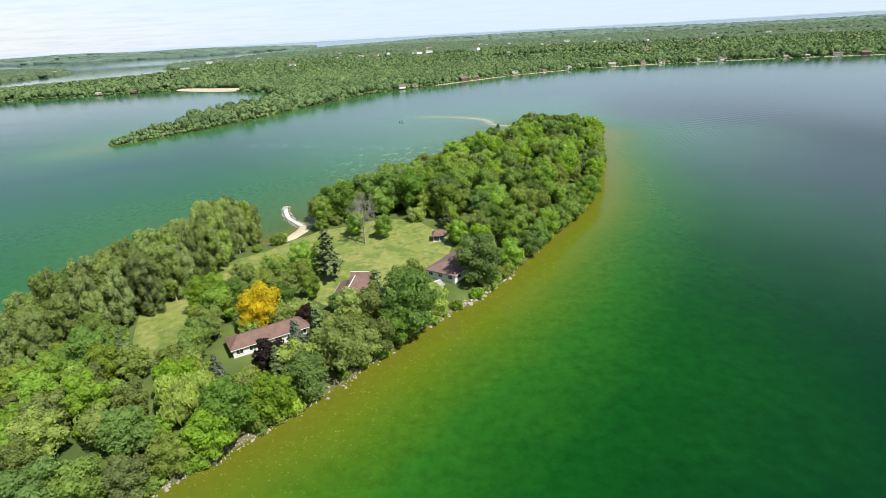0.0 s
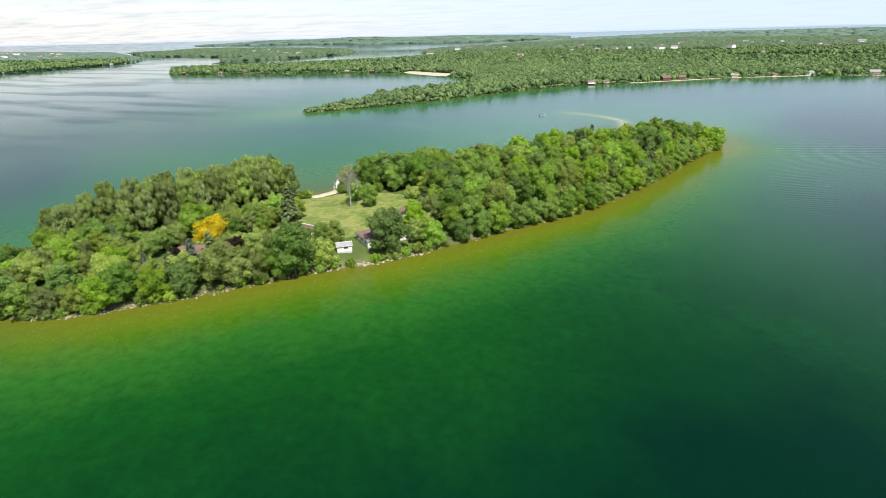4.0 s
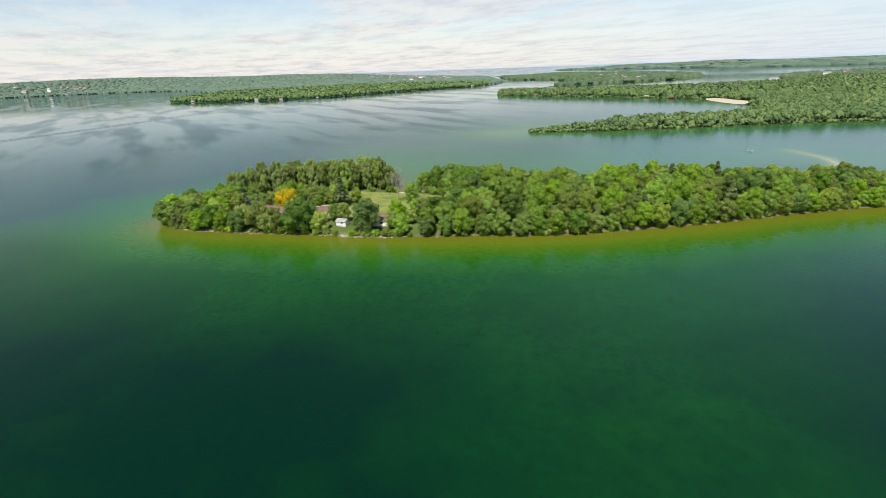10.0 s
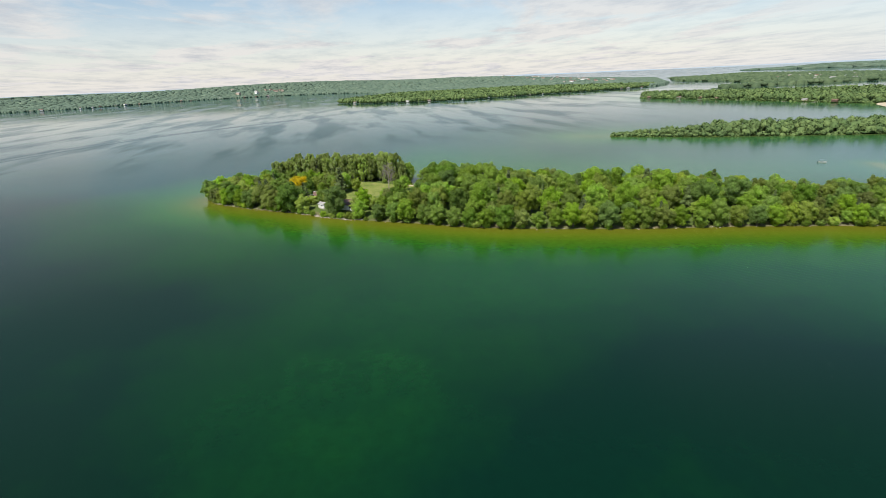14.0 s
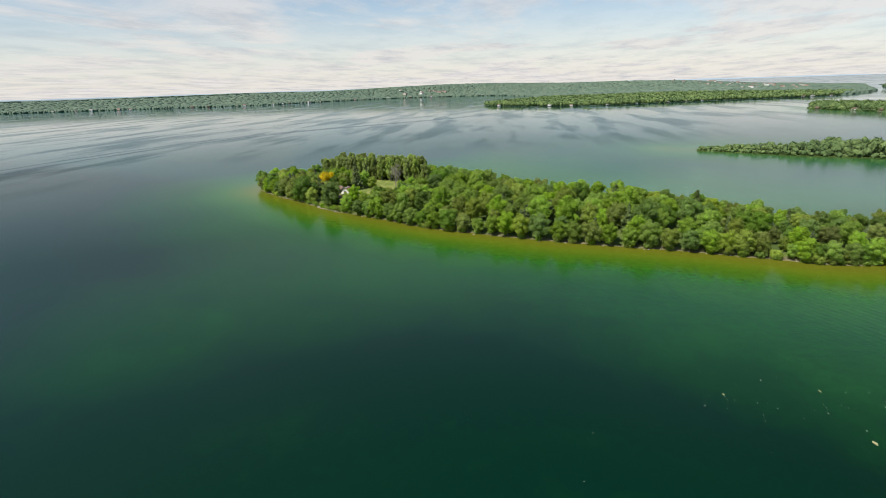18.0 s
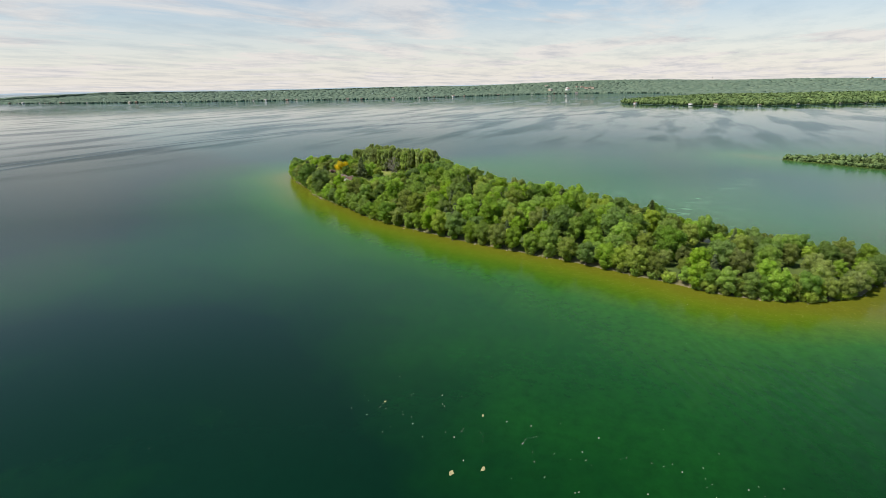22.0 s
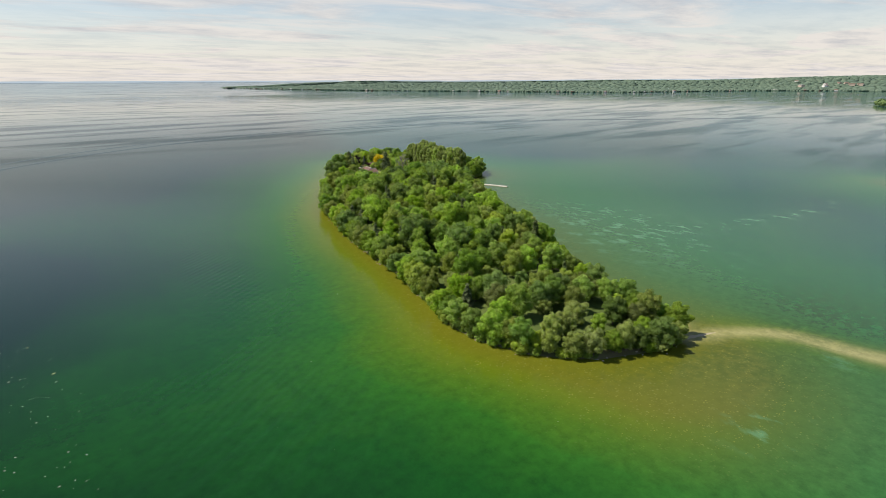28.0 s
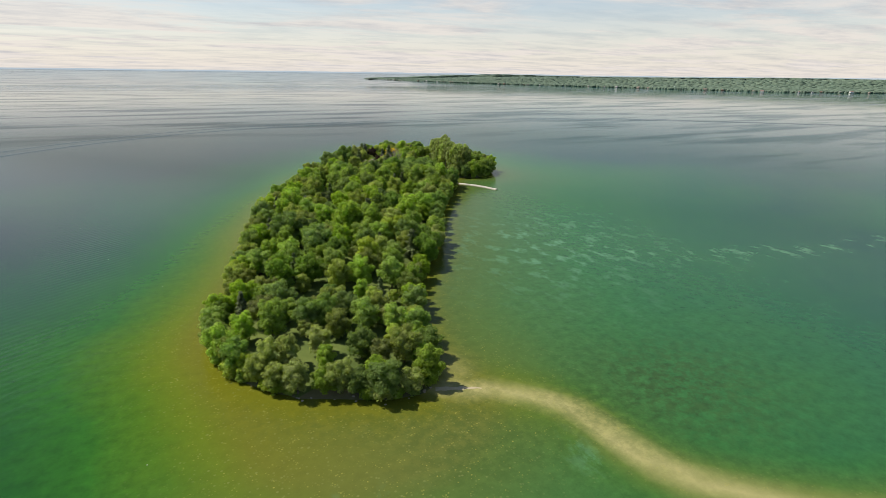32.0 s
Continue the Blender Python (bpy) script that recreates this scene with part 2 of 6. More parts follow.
def far_leaf(name, lo, hi, relief=1.0, patch=0.6, shade=(0.045, 0.078, 0.030)):
    """Woods seen from afar: each crown has its own shade, with a coarse relief."""
    m, nt, b = mat(name)
    tone = node(nt, "ShaderNodeAttribute")
    tone.attribute_name = "tone"
    c = mixc(nt, tone.outputs["Fac"], lo, hi)
    n = noise_out(nt, 0.35, 6.0, 0.7)
    c = mixc(nt, 1.0, c, ramp(nt, n, [(0.3, 0.6), (0.7, 1.35)]), "MULTIPLY")
    c = mixc(nt, ramp(nt, noise_out(nt, 0.012, 6.0, 0.65), [(0.42, 0.0), (0.62, patch)]), c, shade)
    nt.links.new(c, b.inputs["Base Color"])
    b.inputs["Roughness"].default_value = 0.8
    b.inputs["Specular IOR Level"].default_value = 0.1
    if relief:
        bump(nt, b, n, relief, 1.6)
    return m


M_WOODS = far_leaf("woods", (0.096, 0.155, 0.054), (0.182, 0.252, 0.086), 0.9, 0.55, (0.070, 0.116, 0.048))
# distance haze is painted into these two: greyer far, paler and bluer beyond
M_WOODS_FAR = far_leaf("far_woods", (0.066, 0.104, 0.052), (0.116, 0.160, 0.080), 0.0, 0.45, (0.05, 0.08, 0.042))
M_WOODS_HAZED = far_leaf("haze_tinted_woods", (0.098, 0.148, 0.106), (0.142, 0.192, 0.134), 0.0, 0.5, (0.080, 0.120, 0.090))
# emission paints the distance haze on the backdrop ring
M_HAZE, h_nt, h_b = mat("distant_haze_glow")
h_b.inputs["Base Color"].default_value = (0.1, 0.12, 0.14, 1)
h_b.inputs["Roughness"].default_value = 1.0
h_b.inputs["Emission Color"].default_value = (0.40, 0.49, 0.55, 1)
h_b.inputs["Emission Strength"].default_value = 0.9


def water_material():
    """Lake water: its colour follows the depth over sand, weed and mud, with teal painted in for reflected sky; calm
    and ruffled stretches differ in gloss.
    """
    m, nt, b = mat("lake_water")
    geo = nt.nodes.new("ShaderNodeNewGeometry")
    pos = geo.outputs["Position"]
    dep = node(nt, "ShaderNodeAttribute")
    dep.attribute_name = "depth"
    side = node(nt, "ShaderNodeAttribute")
    side.attribute_name = "teal"
    n_big = noise_out(nt, 0.018, 6.0, 0.6, pos)
    n_mid = noise_out(nt, 0.09, 6.0, 0.6, pos)
    d = mathn(nt, "MULTIPLY", dep.outputs["Fac"], mathn(nt, "ADD", 0.62, mathn(nt, "MULTIPLY", n_big, 0.76)))
    d = mathn(nt, "MULTIPLY", d, mathn(nt, "ADD", 0.86, mathn(nt, "MULTIPLY", n_mid, 0.28)))
    d = mathn(nt, "DIVIDE", d, 12.0, clamp=True)
    warm = ramp(nt, d, [(0.0, (0.106, 0.110, 0.009)), (0.05, (0.086, 0.122, 0.007)), (0.13, (0.046, 0.108, 0.006)), (0.25, (0.017, 0.090, 0.007)),
                        (0.45, (0.004, 0.052, 0.005)), (0.72, (0.0012, 0.026, 0.0042)), (1.0, (0.0006, 0.0135, 0.0048))])
    cool = ramp(nt, d, [(0.0, (0.088, 0.108, 0.028)), (0.04, (0.060, 0.104, 0.026)), (0.14, (0.040, 0.106, 0.028)), (0.30, (0.023, 0.104, 0.025)),
                        (0.55, (0.013, 0.083, 0.029)), (1.0, (0.003, 0.040, 0.033))])
    c = mixc(nt, side.outputs["Fac"], warm, cool)
    sandy = node(nt, "ShaderNodeAttribute")
    sandy.attribute_name = "sand"
    c = mixc(nt, mathn(nt, "MULTIPLY", sandy.outputs["Fac"], mathn(nt, "ADD", 0.55, mathn(nt, "MULTIPLY", n_mid, 0.7)), clamp=True), c, (0.33, 0.305, 0.13))
    # pale sand patches among weed on the sheltered side
    pm = node(nt, "ShaderNodeMapping", Scale=(0.17, 0.10, 1.0), Rotation=(0, 0, radians(-38)))
    nt.links.new(pos, pm.inputs[0])
    n_p = noise_out(nt, 1.0, 5.0, 0.62, pm.outputs[0])
    pat = node(nt, "ShaderNodeAttribute")
    pat.attribute_name = "patches"
    c = mixc(nt, mathn(nt, "MULTIPLY", ramp(nt, n_p, [(0.52, 0.0), (0.63, 1.0)]), mathn(nt, "MULTIPLY", pat.outputs["Fac"], 0.75)), c, (0.10, 0.24, 0.125))
    # dark weed beds
    weed = node(nt, "ShaderNodeAttribute")
    weed.attribute_name = "weed"
    n_w = noise_out(nt, 0.35, 6.0, 0.75, pos)
    c = mixc(nt, mathn(nt, "MULTIPLY", ramp(nt, n_w, [(0.42, 0.0), (0.56, 0.9)]), weed.outputs["Fac"]), c, (0.026, 0.062, 0.014))
    # stones on the bottom of the shallows
    vor = node(nt, "ShaderNodeTexVoronoi", Scale=0.9)
    nt.links.new(pos, vor.inputs["Vector"])
    stone = ramp(nt, vor.outputs["Distance"], [(0.16, 1.0), (0.26, 0.0)])
    shallow = ramp(nt, d, [(0.06, 1.0), (0.24, 0.0)])
    some = ramp(nt, noise_out(nt, 0.25, 3.0, 0.6, pos), [(0.42, 0.0), (0.62, 1.0)])
    c = mixc(nt, mathn(nt, "MULTIPLY", mathn(nt, "MULTIPLY", stone, shallow), mathn(nt, "MULTIPLY", some, 0.2)), c, (0.26, 0.27, 0.10))
    # yellow algae flecks close in, mottled weed further out
    vor2 = node(nt, "ShaderNodeTexVoronoi", Scale=1.5)
    nt.links.new(pos, vor2.inputs["Vector"])
    fleck = mathn(nt, "MULTIPLY", ramp(nt, vor2.outputs["Distance"], [(0.20, 1.0), (0.32, 0.0)]), ramp(nt, d, [(0.05, 1.0), (0.16, 0.0)]))
    c = mixc(nt, mathn(nt, "MULTIPLY", fleck, ramp(nt, noise_out(nt, 0.6, 4.0, 0.6, pos), [(0.50, 0.0), (0.68, 0.5)])), c, (0.30, 0.28, 0.06))
    mottle = ramp(nt, noise_out(nt, 0.33, 7.0, 0.72, pos), [(0.32, 0.74), (0.5, 1.0), (0.68, 1.22)])
    c = mixc(nt, ramp(nt, d, [(0.06, 0.3), (0.2, 1.0), (0.6, 0.8), (0.9, 0.3)]), c, mixc(nt, 1.0, c, mottle, "MULTIPLY"))
    nt.links.new(c, b.inputs["Base Color"])
    b.inputs["IOR"].default_value = 1.33
    gloss = node(nt, "ShaderNodeAttribute")
    gloss.attribute_name = "gloss"
    nt.links.new(mathn(nt, "ADD", 0.08, mathn(nt, "MULTIPLY", gloss.outputs["Fac"], 0.40)), b.inputs["Specular IOR Level"])
    # calm streaks and ruffled stretches
    mp = node(nt, "ShaderNodeMapping", Scale=(0.0034, 0.017, 1.0), Rotation=(0, 0, radians(12)))
    nt.links.new(pos, mp.inputs[0])
    streaks = ramp(nt, noise_out(nt, 1.0, 7.0, 0.55, mp.outputs[0]), [(0.48, 0.0), (0.60, 1.0)])
    opn = node(nt, "ShaderNodeAttribute")
    opn.attribute_name = "open"
    near = mathn(nt, "SUBTRACT", 1.0, opn.outputs["Fac"])
    fetch = node(nt, "ShaderNodeAttribute")
    fetch.attribute_name = "fetch"
    ruffled = mathn(nt, "MULTIPLY", streaks, fetch.outputs["Fac"])
    nt.links.new(mathn(nt, "ADD", mathn(nt, "ADD", 0.07, mathn(nt, "MULTIPLY", ruffled, 0.10)), mathn(nt, "MULTIPLY", near, 0.10)), b.inputs["Roughness"])
    w1 = noise_out(nt, 0.45, 4.0, 0.6, pos)
    w2 = noise_out(nt, 2.2, 3.0, 0.6, pos)
    chop = mathn(nt, "ADD", mathn(nt, "MULTIPLY", w1, 0.6), mathn(nt, "MULTIPLY", w2, 0.25))
    h = mathn(nt, "MULTIPLY", chop, mathn(nt, "MULTIPLY", mathn(nt, "ADD", 0.09, mathn(nt, "MULTIPLY", ruffled, 0.10)), near))
    # trains of ripples left by boats
    for key, period, turn, high in (("ripple", 2.6, 59, 0.10), ("swell", 7.5, 72, 0.26)):
        zone = node(nt, "ShaderNodeAttribute")
        zone.attribute_name = key
        wv = node(nt, "ShaderNodeTexWave", Scale=0.314 / period, Distortion=2.2, Detail=2.0)
        wv.inputs["Detail Scale"].default_value = 0.4
        wm = node(nt, "ShaderNodeMapping", Rotation=(0, 0, radians(turn)))
        nt.links.new(pos, wm.inputs[0])
        nt.links.new(wm.outputs[0], wv.inputs["Vector"])
        h = mathn(nt, "ADD", h, mathn(nt, "MULTIPLY", mathn(nt, "MULTIPLY", wv.outputs[1], zone.outputs["Fac"]), high))
    bump(nt, b, h, 1.0, 0.25)
    return m


M_WATER = water_material()

# ---- plan ----
CENTRE = np.array((60.0, 250.0))
EYE_LEVEL, NEAR_R, FAR_R = 69.5, 2800.0, 4650.0


R_TAB = np.linspace(NEAR_R, FAR_R, 400)
Z_TAB = EYE_LEVEL * 0.9995 * ((R_TAB - NEAR_R) / (FAR_R - NEAR_R)) ** 1.4
D_TAB = R_TAB * EYE_LEVEL / (EYE_LEVEL - Z_TAB)


def far_map(x, y):
    """Draws in what lies beyond NEAR_R, so that all stays within FAR_R, and lifts it so that it keeps its angle to the horizon."""
    p = np.stack([np.asarray(x, float), np.asarray(y, float)], -1) - CENTRE
    d = np.maximum(np.linalg.norm(p, axis=-1), 1e-6)
    r = np.where(d > NEAR_R, np.interp(d, D_TAB, R_TAB), d)
    z = np.where(d > NEAR_R, np.interp(d, D_TAB, Z_TAB), 0.0)
    q = CENTRE + p * (r / d)[..., None]
    return q[..., 0], q[..., 1], z, r / d


ISLAND = [(-80, 66), (-70, 62), (-58, 67), (-46, 74), (-38, 84), (-28, 94), (-14, 112), (3, 131), (12, 140), (22, 155), (40, 182), (58.5, 210),
          (71, 239), (82, 269), (90, 299), (98, 332), (107, 355), (113, 372), (114, 388), (108, 404), (100, 414), (89, 420), (77, 426), (69, 425),
          (64, 413), (60, 396), (50, 372), (36, 353), (20, 330), (3, 298), (-16, 269), (-36, 238), (-50, 220), (-55, 208), (-59, 198),
          (-64, 191), (-74, 195), (-88, 196), (-102, 185), (-110, 165), (-112, 140), (-106, 115), (-97, 92), (-88, 76)]
MAINLAND = [(-265, 430), (-238, 467), (-200, 526), (-166, 602), (-120, 700), (-70, 780), (1, 835), (60, 885), (128, 945), (268, 1018), (446, 1030),
            (640, 1003), (780, 960), (1020, 1180), (1200, 1330), (1800, 1250), (2600, 1500), (5200, 3200), (4500, 6500), (1500, 8500), (-700, 8500), (-1300, 5600),
            (-1250, 4200), (-1050, 3300), (-1150, 2500), (-1000, 2100), (-760, 1800), (-700, 1500), (-820, 1250), (-960, 1090), (-1070, 1000), (-1050, 925), (-990, 905),
            (-860, 950), (-690, 985), (-520, 1003), (-459, 1020), (-390, 960), (-330, 930), (-262, 880), (-222, 800), (-208, 720), (-226, 640), (-250, 560), (-272, 490)]
TOWN = [(-1300, 1330), (-1360, 1640), (-1330, 1900), (-1400, 2250), (-1700, 2700), (-2500, 3300), (-3600, 3500), (-4200, 3000), (-3100, 2350), (-2600, 2050), (-2150, 2000),
        (-1900, 1900), (-1600, 1900), (-1480, 1600), (-1420, 1400)]
WEST = [(-1745, 150), (-1680, 180), (-1560, 290), (-1450, 520), (-1590, 800), (-1690, 1050), (-1800, 1400), (-2250, 1800), (-2900, 2150), (-4000, 2800), (-6500, 3500),
        (-9000, 0), (-9000, -6000), (-6000, -8500), (-2700, -7200), (-2150, -5600), (-2180, -4300), (-2250, -3000), (-2450, -2300), (-2650, -1600), (-2750, -1150), (-3000, -1080),
        (-3350, -950), (-3750, -700), (-3950, -250), (-3700, 250), (-2900, 420), (-2200, 300), (-1850, 160)]
NORTH_FAR = [(-1900, 5700), (-1500, 8000), (-3500, 12500), (-9000, 9500), (-7600, 6200), (-6000, 6600), (-4400, 5900), (-2700, 5000)]
EAST_FAR = [(1150, 1950), (1500, 2000), (2600, 2200), (3500, 2600), (3800, 3300), (1500, 2500)]


def inside(px, py, poly):
    hit = np.zeros(np.shape(px), bool)
    n = len(poly)
    for i in range(n):
        (x0, y0), (x1, y1) = poly[i], poly[(i + 1) % n]
        if y0 == y1:
            continue
        hit ^= ((y0 > py) != (y1 > py)) & (px < (x1 - x0) * (py - y0) / (y1 - y0) + x0)
    return hit


def edge_distance(px, py, poly, closed=True):
    best = np.full(np.shape(px), 1e9)
    n = len(poly)
    for i in range(n if closed else n - 1):
        a, b = np.array(poly[i], float), np.array(poly[(i + 1) % n], float)
        ab = b - a
        t = np.clip(((px - a[0]) * ab[0] + (py - a[1]) * ab[1]) / (ab @ ab), 0, 1)
        best = np.minimum(best, np.hypot(px - a[0] - t * ab[0], py - a[1] - t * ab[1]))
    return best


def smooth(a, b, v):
    t = np.clip((v - a) / (b - a), 0, 1)
    return t * t * (3 - 2 * t)


def rounded(poly, rounds=2, wobble=0.0, rng=None):
    """Cuts the corners of an outline."""
    for _ in range(rounds):
        out = []
        for i, a in enumerate(poly):
            b = poly[(i + 1) % len(poly)]
            out += [(0.75 * a[0] + 0.25 * b[0], 0.75 * a[1] + 0.25 * b[1]), (0.25 * a[0] + 0.75 * b[0], 0.25 * a[1] + 0.75 * b[1])]
        poly = out
    if wobble:
        poly = [(x + rng.normal(0, wobble), y + rng.normal(0, wobble)) for x, y in poly]
    return poly


RNG = np.random.default_rng(7)
SHORE = rounded(ISLAND, 2, 0.35, RNG)
BAR = [(69, 425), (60, 429), (54.5, 433.5), (48.8, 439), (45.6, 445), (44.4, 452), (44.2, 460), (43.2, 467), (40, 474), (33, 483), (23, 492), (10, 500), (-12, 510)]


def mesh_of(name, verts, faces):
    me = bpy.data.meshes.new(name)
    me.from_pydata([tuple(v) for v in verts], [], [tuple(f) for f in faces])
    me.update()
    return me


def fast_mesh(name, verts, faces):
    """A mesh from arrays; all faces have the same number of corners."""
    me = bpy.data.meshes.new(name)
    verts, faces = np.asarray(verts, np.float32), np.asarray(faces, np.int32)
    nf, k = faces.shape
    me.vertices.add(len(verts))
    me.vertices.foreach_set("co", verts.ravel())
    me.loops.add(nf * k)
    me.loops.foreach_set("vertex_index", faces.ravel())
    me.polygons.add(nf)
    me.polygons.foreach_set("loop_start", np.arange(0, nf * k, k, dtype=np.int32))
    me.polygons.foreach_set("loop_total", np.full(nf, k, np.int32))
    me.update(calc_edges=True)
    return me


def thing(name, label, category, group="", kind="", at=(0, 0, 0), turn=0.0):
    ob = new(name)
    ob.empty_display_size = 0.5
    ob.matrix_basis = Matrix.Translation(at) @ Matrix.Rotation(radians(turn), 4, "Z")
    return tagged(ob, label, category, group, kind)


def part(name, shape, material, parent, label=""):
    """Links a bmesh or a mesh as one object under a thing or a part."""
    if isinstance(shape, bmesh.types.BMesh):
        me = bpy.data.meshes.new(name)
        shape.to_mesh(me)
        shape.free()
    else:
        me = shape
    if not me.materials:
        me.materials.append(material)
    ob = new(name, me)
    ob.parent = parent
    return tagged(ob, label)


def setting(name, me, material, label, category):
    me.materials.append(material)
    return tagged(new(name, me), label, category, kind="structure")


# ---- water ----
def lake():
    radii = np.concatenate([np.arange(0, 420, 5.0), np.arange(420, 900, 10.0), 900 * 1.045 ** np.arange(0, 90)])
    far = np.concatenate([radii[radii < 14000], [14000, 30000, 120000]])
    ang = np.linspace(0, 2 * math.pi, 361)[:-1]
    dd, aa = np.meshgrid(far[1:], ang, indexing="ij")
    x, y = CENTRE[0] + dd * np.cos(aa), CENTRE[1] + dd * np.sin(aa)
    x, y = np.append(x.ravel(), CENTRE[0]), np.append(y.ravel(), CENTRE[1])
    # depth of the lake
    s = edge_distance(x, y, SHORE)
    s = np.where(inside(x, y, SHORE), 0, s)
    axis, across = np.array((0.43, 0.90)), np.array((0.90, -0.43))
    u = (x - 10) * axis[0] + (y - 240) * axis[1]
    v = (x - 10) * across[0] + (y - 240) * across[1]
    south = smooth(-25, 45, v)
    tip = np.exp(-(((x - 112) / 52) ** 2 + ((y - 412) / 44) ** 2))
    reach = (58 + 82 * smooth(140, 250, y)) * (1 - south) + south * (73 - 4 * smooth(300, 380, y)) + tip * 6
    depth = 12 * (1 - np.exp(-((s / reach) ** (1.45 - 0.15 * (1 - south)))))
    depth -= 3.0 * np.exp(-(((x - 185) / 52) ** 2 + ((y - 140) / 58) ** 2)) + 0.8 * np.exp(-(((x - 172) / 42) ** 2 + ((y - 350) / 50) ** 2))
    depth -= 2.4 * np.exp(-(((x - 206) / 40) ** 2 + ((y - 350) / 46) ** 2)) + 1.4 * np.exp(-(((x - 104) / 44) ** 2 + ((y - 446) / 28) ** 2))
    depth = np.maximum(depth, 0.05)
    depth += 4.0 * smooth(8.5, 12, depth)
    bar = edge_distance(x, y, BAR, closed=False)
    along = np.clip((y - 425) / 85, 0, 1)
    depth = np.minimum(depth, 0.5 + 0.4 * along + (bar / 7.5) ** 1.7)
    sand = np.exp(-((bar / (2.9 + 1.0 * along)) ** 2)) * (1 - 0.75 * smooth(0.55, 1.0, along))
    sand = np.maximum(sand, 0.5 * np.exp(-(((x - 61) / 4) ** 2 + ((y - 417) / 7) ** 2)))
    main = edge_distance(x, y, MAINLAND)
    depth = np.minimum(depth, 0.4 + 12 * (1 - np.exp(-main / 70)))
    spit_bar = edge_distance(x, y, [(-265, 430), (-280, 416)], closed=False)
    depth = np.minimum(depth, 0.5 + (spit_bar / 9) ** 1.3)
    # teal: the north side's own hue, plus sky reflection painted in north-east
    teal = np.clip((1 - south) * smooth(-1, 12, s) + 0.85 * smooth(125, 420, s) * smooth(-120, 140, 0.62 * (x - 60) + 0.78 * (y - 250)), 0, 1) * (1 - 0.6 * tip)
    teal = np.clip(teal + 0.12 * smooth(40, 105, s) * (1 - smooth(150, 220, s)) * south * (1 - smooth(280, 360, y)), 0, 1)
    teal = teal * (1 - 0.85 * np.exp(-((bar / 10) ** 2)))
    patches = 0.9 * np.exp(-(((u - 80) / 48) ** 2 + ((v + 78) / 36) ** 2)) + 0.07 * np.exp(-(((u - 60) / 130) ** 2 + ((v + 170) / 60) ** 2)) + 0.9 * np.exp(-(((x - 54) / 2.2) ** 2 + ((y - 459) / 7) ** 2)) + 0.95 * np.exp(-(((x - 99) / 8) ** 2 + ((y - 455) / 5) ** 2))
    streak = edge_distance(x, y, [(-42, 362), (-62, 380), (-95, 392), (-150, 408), (-175, 402)], closed=False)
    patches = patches + 0.7 * np.exp(-((streak / 7) ** 2))
    weed = 1.0 * np.exp(-(((x - 18) / 26) ** 2 + ((y - 448) / 22) ** 2)) + 0.5 * np.exp(-(((x - 70) / 17) ** 2 + ((y - 449) / 11) ** 2)) + 0.35 * np.exp(-((s - 9) / 7) ** 2) * (1 - south)
    r = np.hypot(x - CENTRE[0], y - CENTRE[1])
    # specular level is set by place, standing in for uneven sky brightness
    north_east_gloss = smooth(-150, 60, 0.75 * (x - 60) + 0.66 * (y - 330))
    deep_east = np.exp(-(((x - 258) / 74) ** 2 + ((y - 300) / 190) ** 2))
    gloss = np.clip(north_east_gloss * smooth(10, 70, s) * (1 - 0.88 * deep_east) + smooth(420, 950, r), 0, 1)
    ripple = np.exp(-(((x - 172) / 26) ** 2 + ((y - 372) / 40) ** 2)) + 0.7 * np.exp(-(((x - 146) / 16) ** 2 + ((y - 285) / 60) ** 2))
    swell = np.exp(-(((x - 235) / 110) ** 2 + ((y - 400 - 0.32 * (x - 190)) / 24) ** 2)) * smooth(95, 130, x)
    fetch = np.clip(smooth(300, 520, r) * (1 - smooth(-420, 40, (x - 60) + 1.2 * (y - 250))) + 0.25 * smooth(1200, 2200, r), 0, 1)
    mx, my, mz, _ = far_map(x, y)
    na, nr = len(ang), len(far) - 1
    i, j = np.meshgrid(np.arange(nr - 1), np.arange(na), indexing="ij")
    a, b = (i * na + j).ravel(), (i * na + (j + 1) % na).ravel()
    quads = np.stack([a, a + na, b + na, b], -1)
    j = np.arange(na)
    fan = np.stack([np.full(na, nr * na), j, (j + 1) % na, (j + 1) % na], -1)[:, :3]
    verts = np.stack([mx, my, mz], -1)
    me = bpy.data.meshes.new("water")
    me.from_pydata(verts.tolist(), [], quads.tolist() + fan.tolist())
    for name, values in (("depth", depth), ("sand", sand), ("teal", teal), ("open", smooth(350, 1500, r)), ("gloss", gloss), ("ripple", np.clip(ripple, 0, 1)), ("swell", swell), ("fetch", fetch), ("patches", np.clip(patches, 0, 1)), ("weed", np.clip(weed, 0, 1))):
        me.attributes.new(name, "FLOAT", "POINT").data.foreach_set("value", values.astype(np.float32))
    me.polygons.foreach_set("use_smooth", np.ones(len(me.polygons), bool))
    return setting("water", me, M_WATER, "clear lake with olive shallows, green slopes and dark deep water", "lake")


lake()

# ---- island ground ----
from mathutils.geometry import delaunay_2d_cdt

LAWN = [(-4, 152), (3, 166), (3, 178), (-3, 187), (-10, 199), (-24, 203), (-36, 197), (-46, 195), (-58, 193), (-58, 178), (-74, 166), (-92, 152), (-86, 138), (-80, 122), (-74, 108),
        (-64, 100), (-62, 112), (-68, 134), (-58, 148), (-46, 156), (-38, 158), (-40, 138), (-30, 128), (-20, 133), (-14, 142)]
LAWN_EDGE = rounded(LAWN, 2)


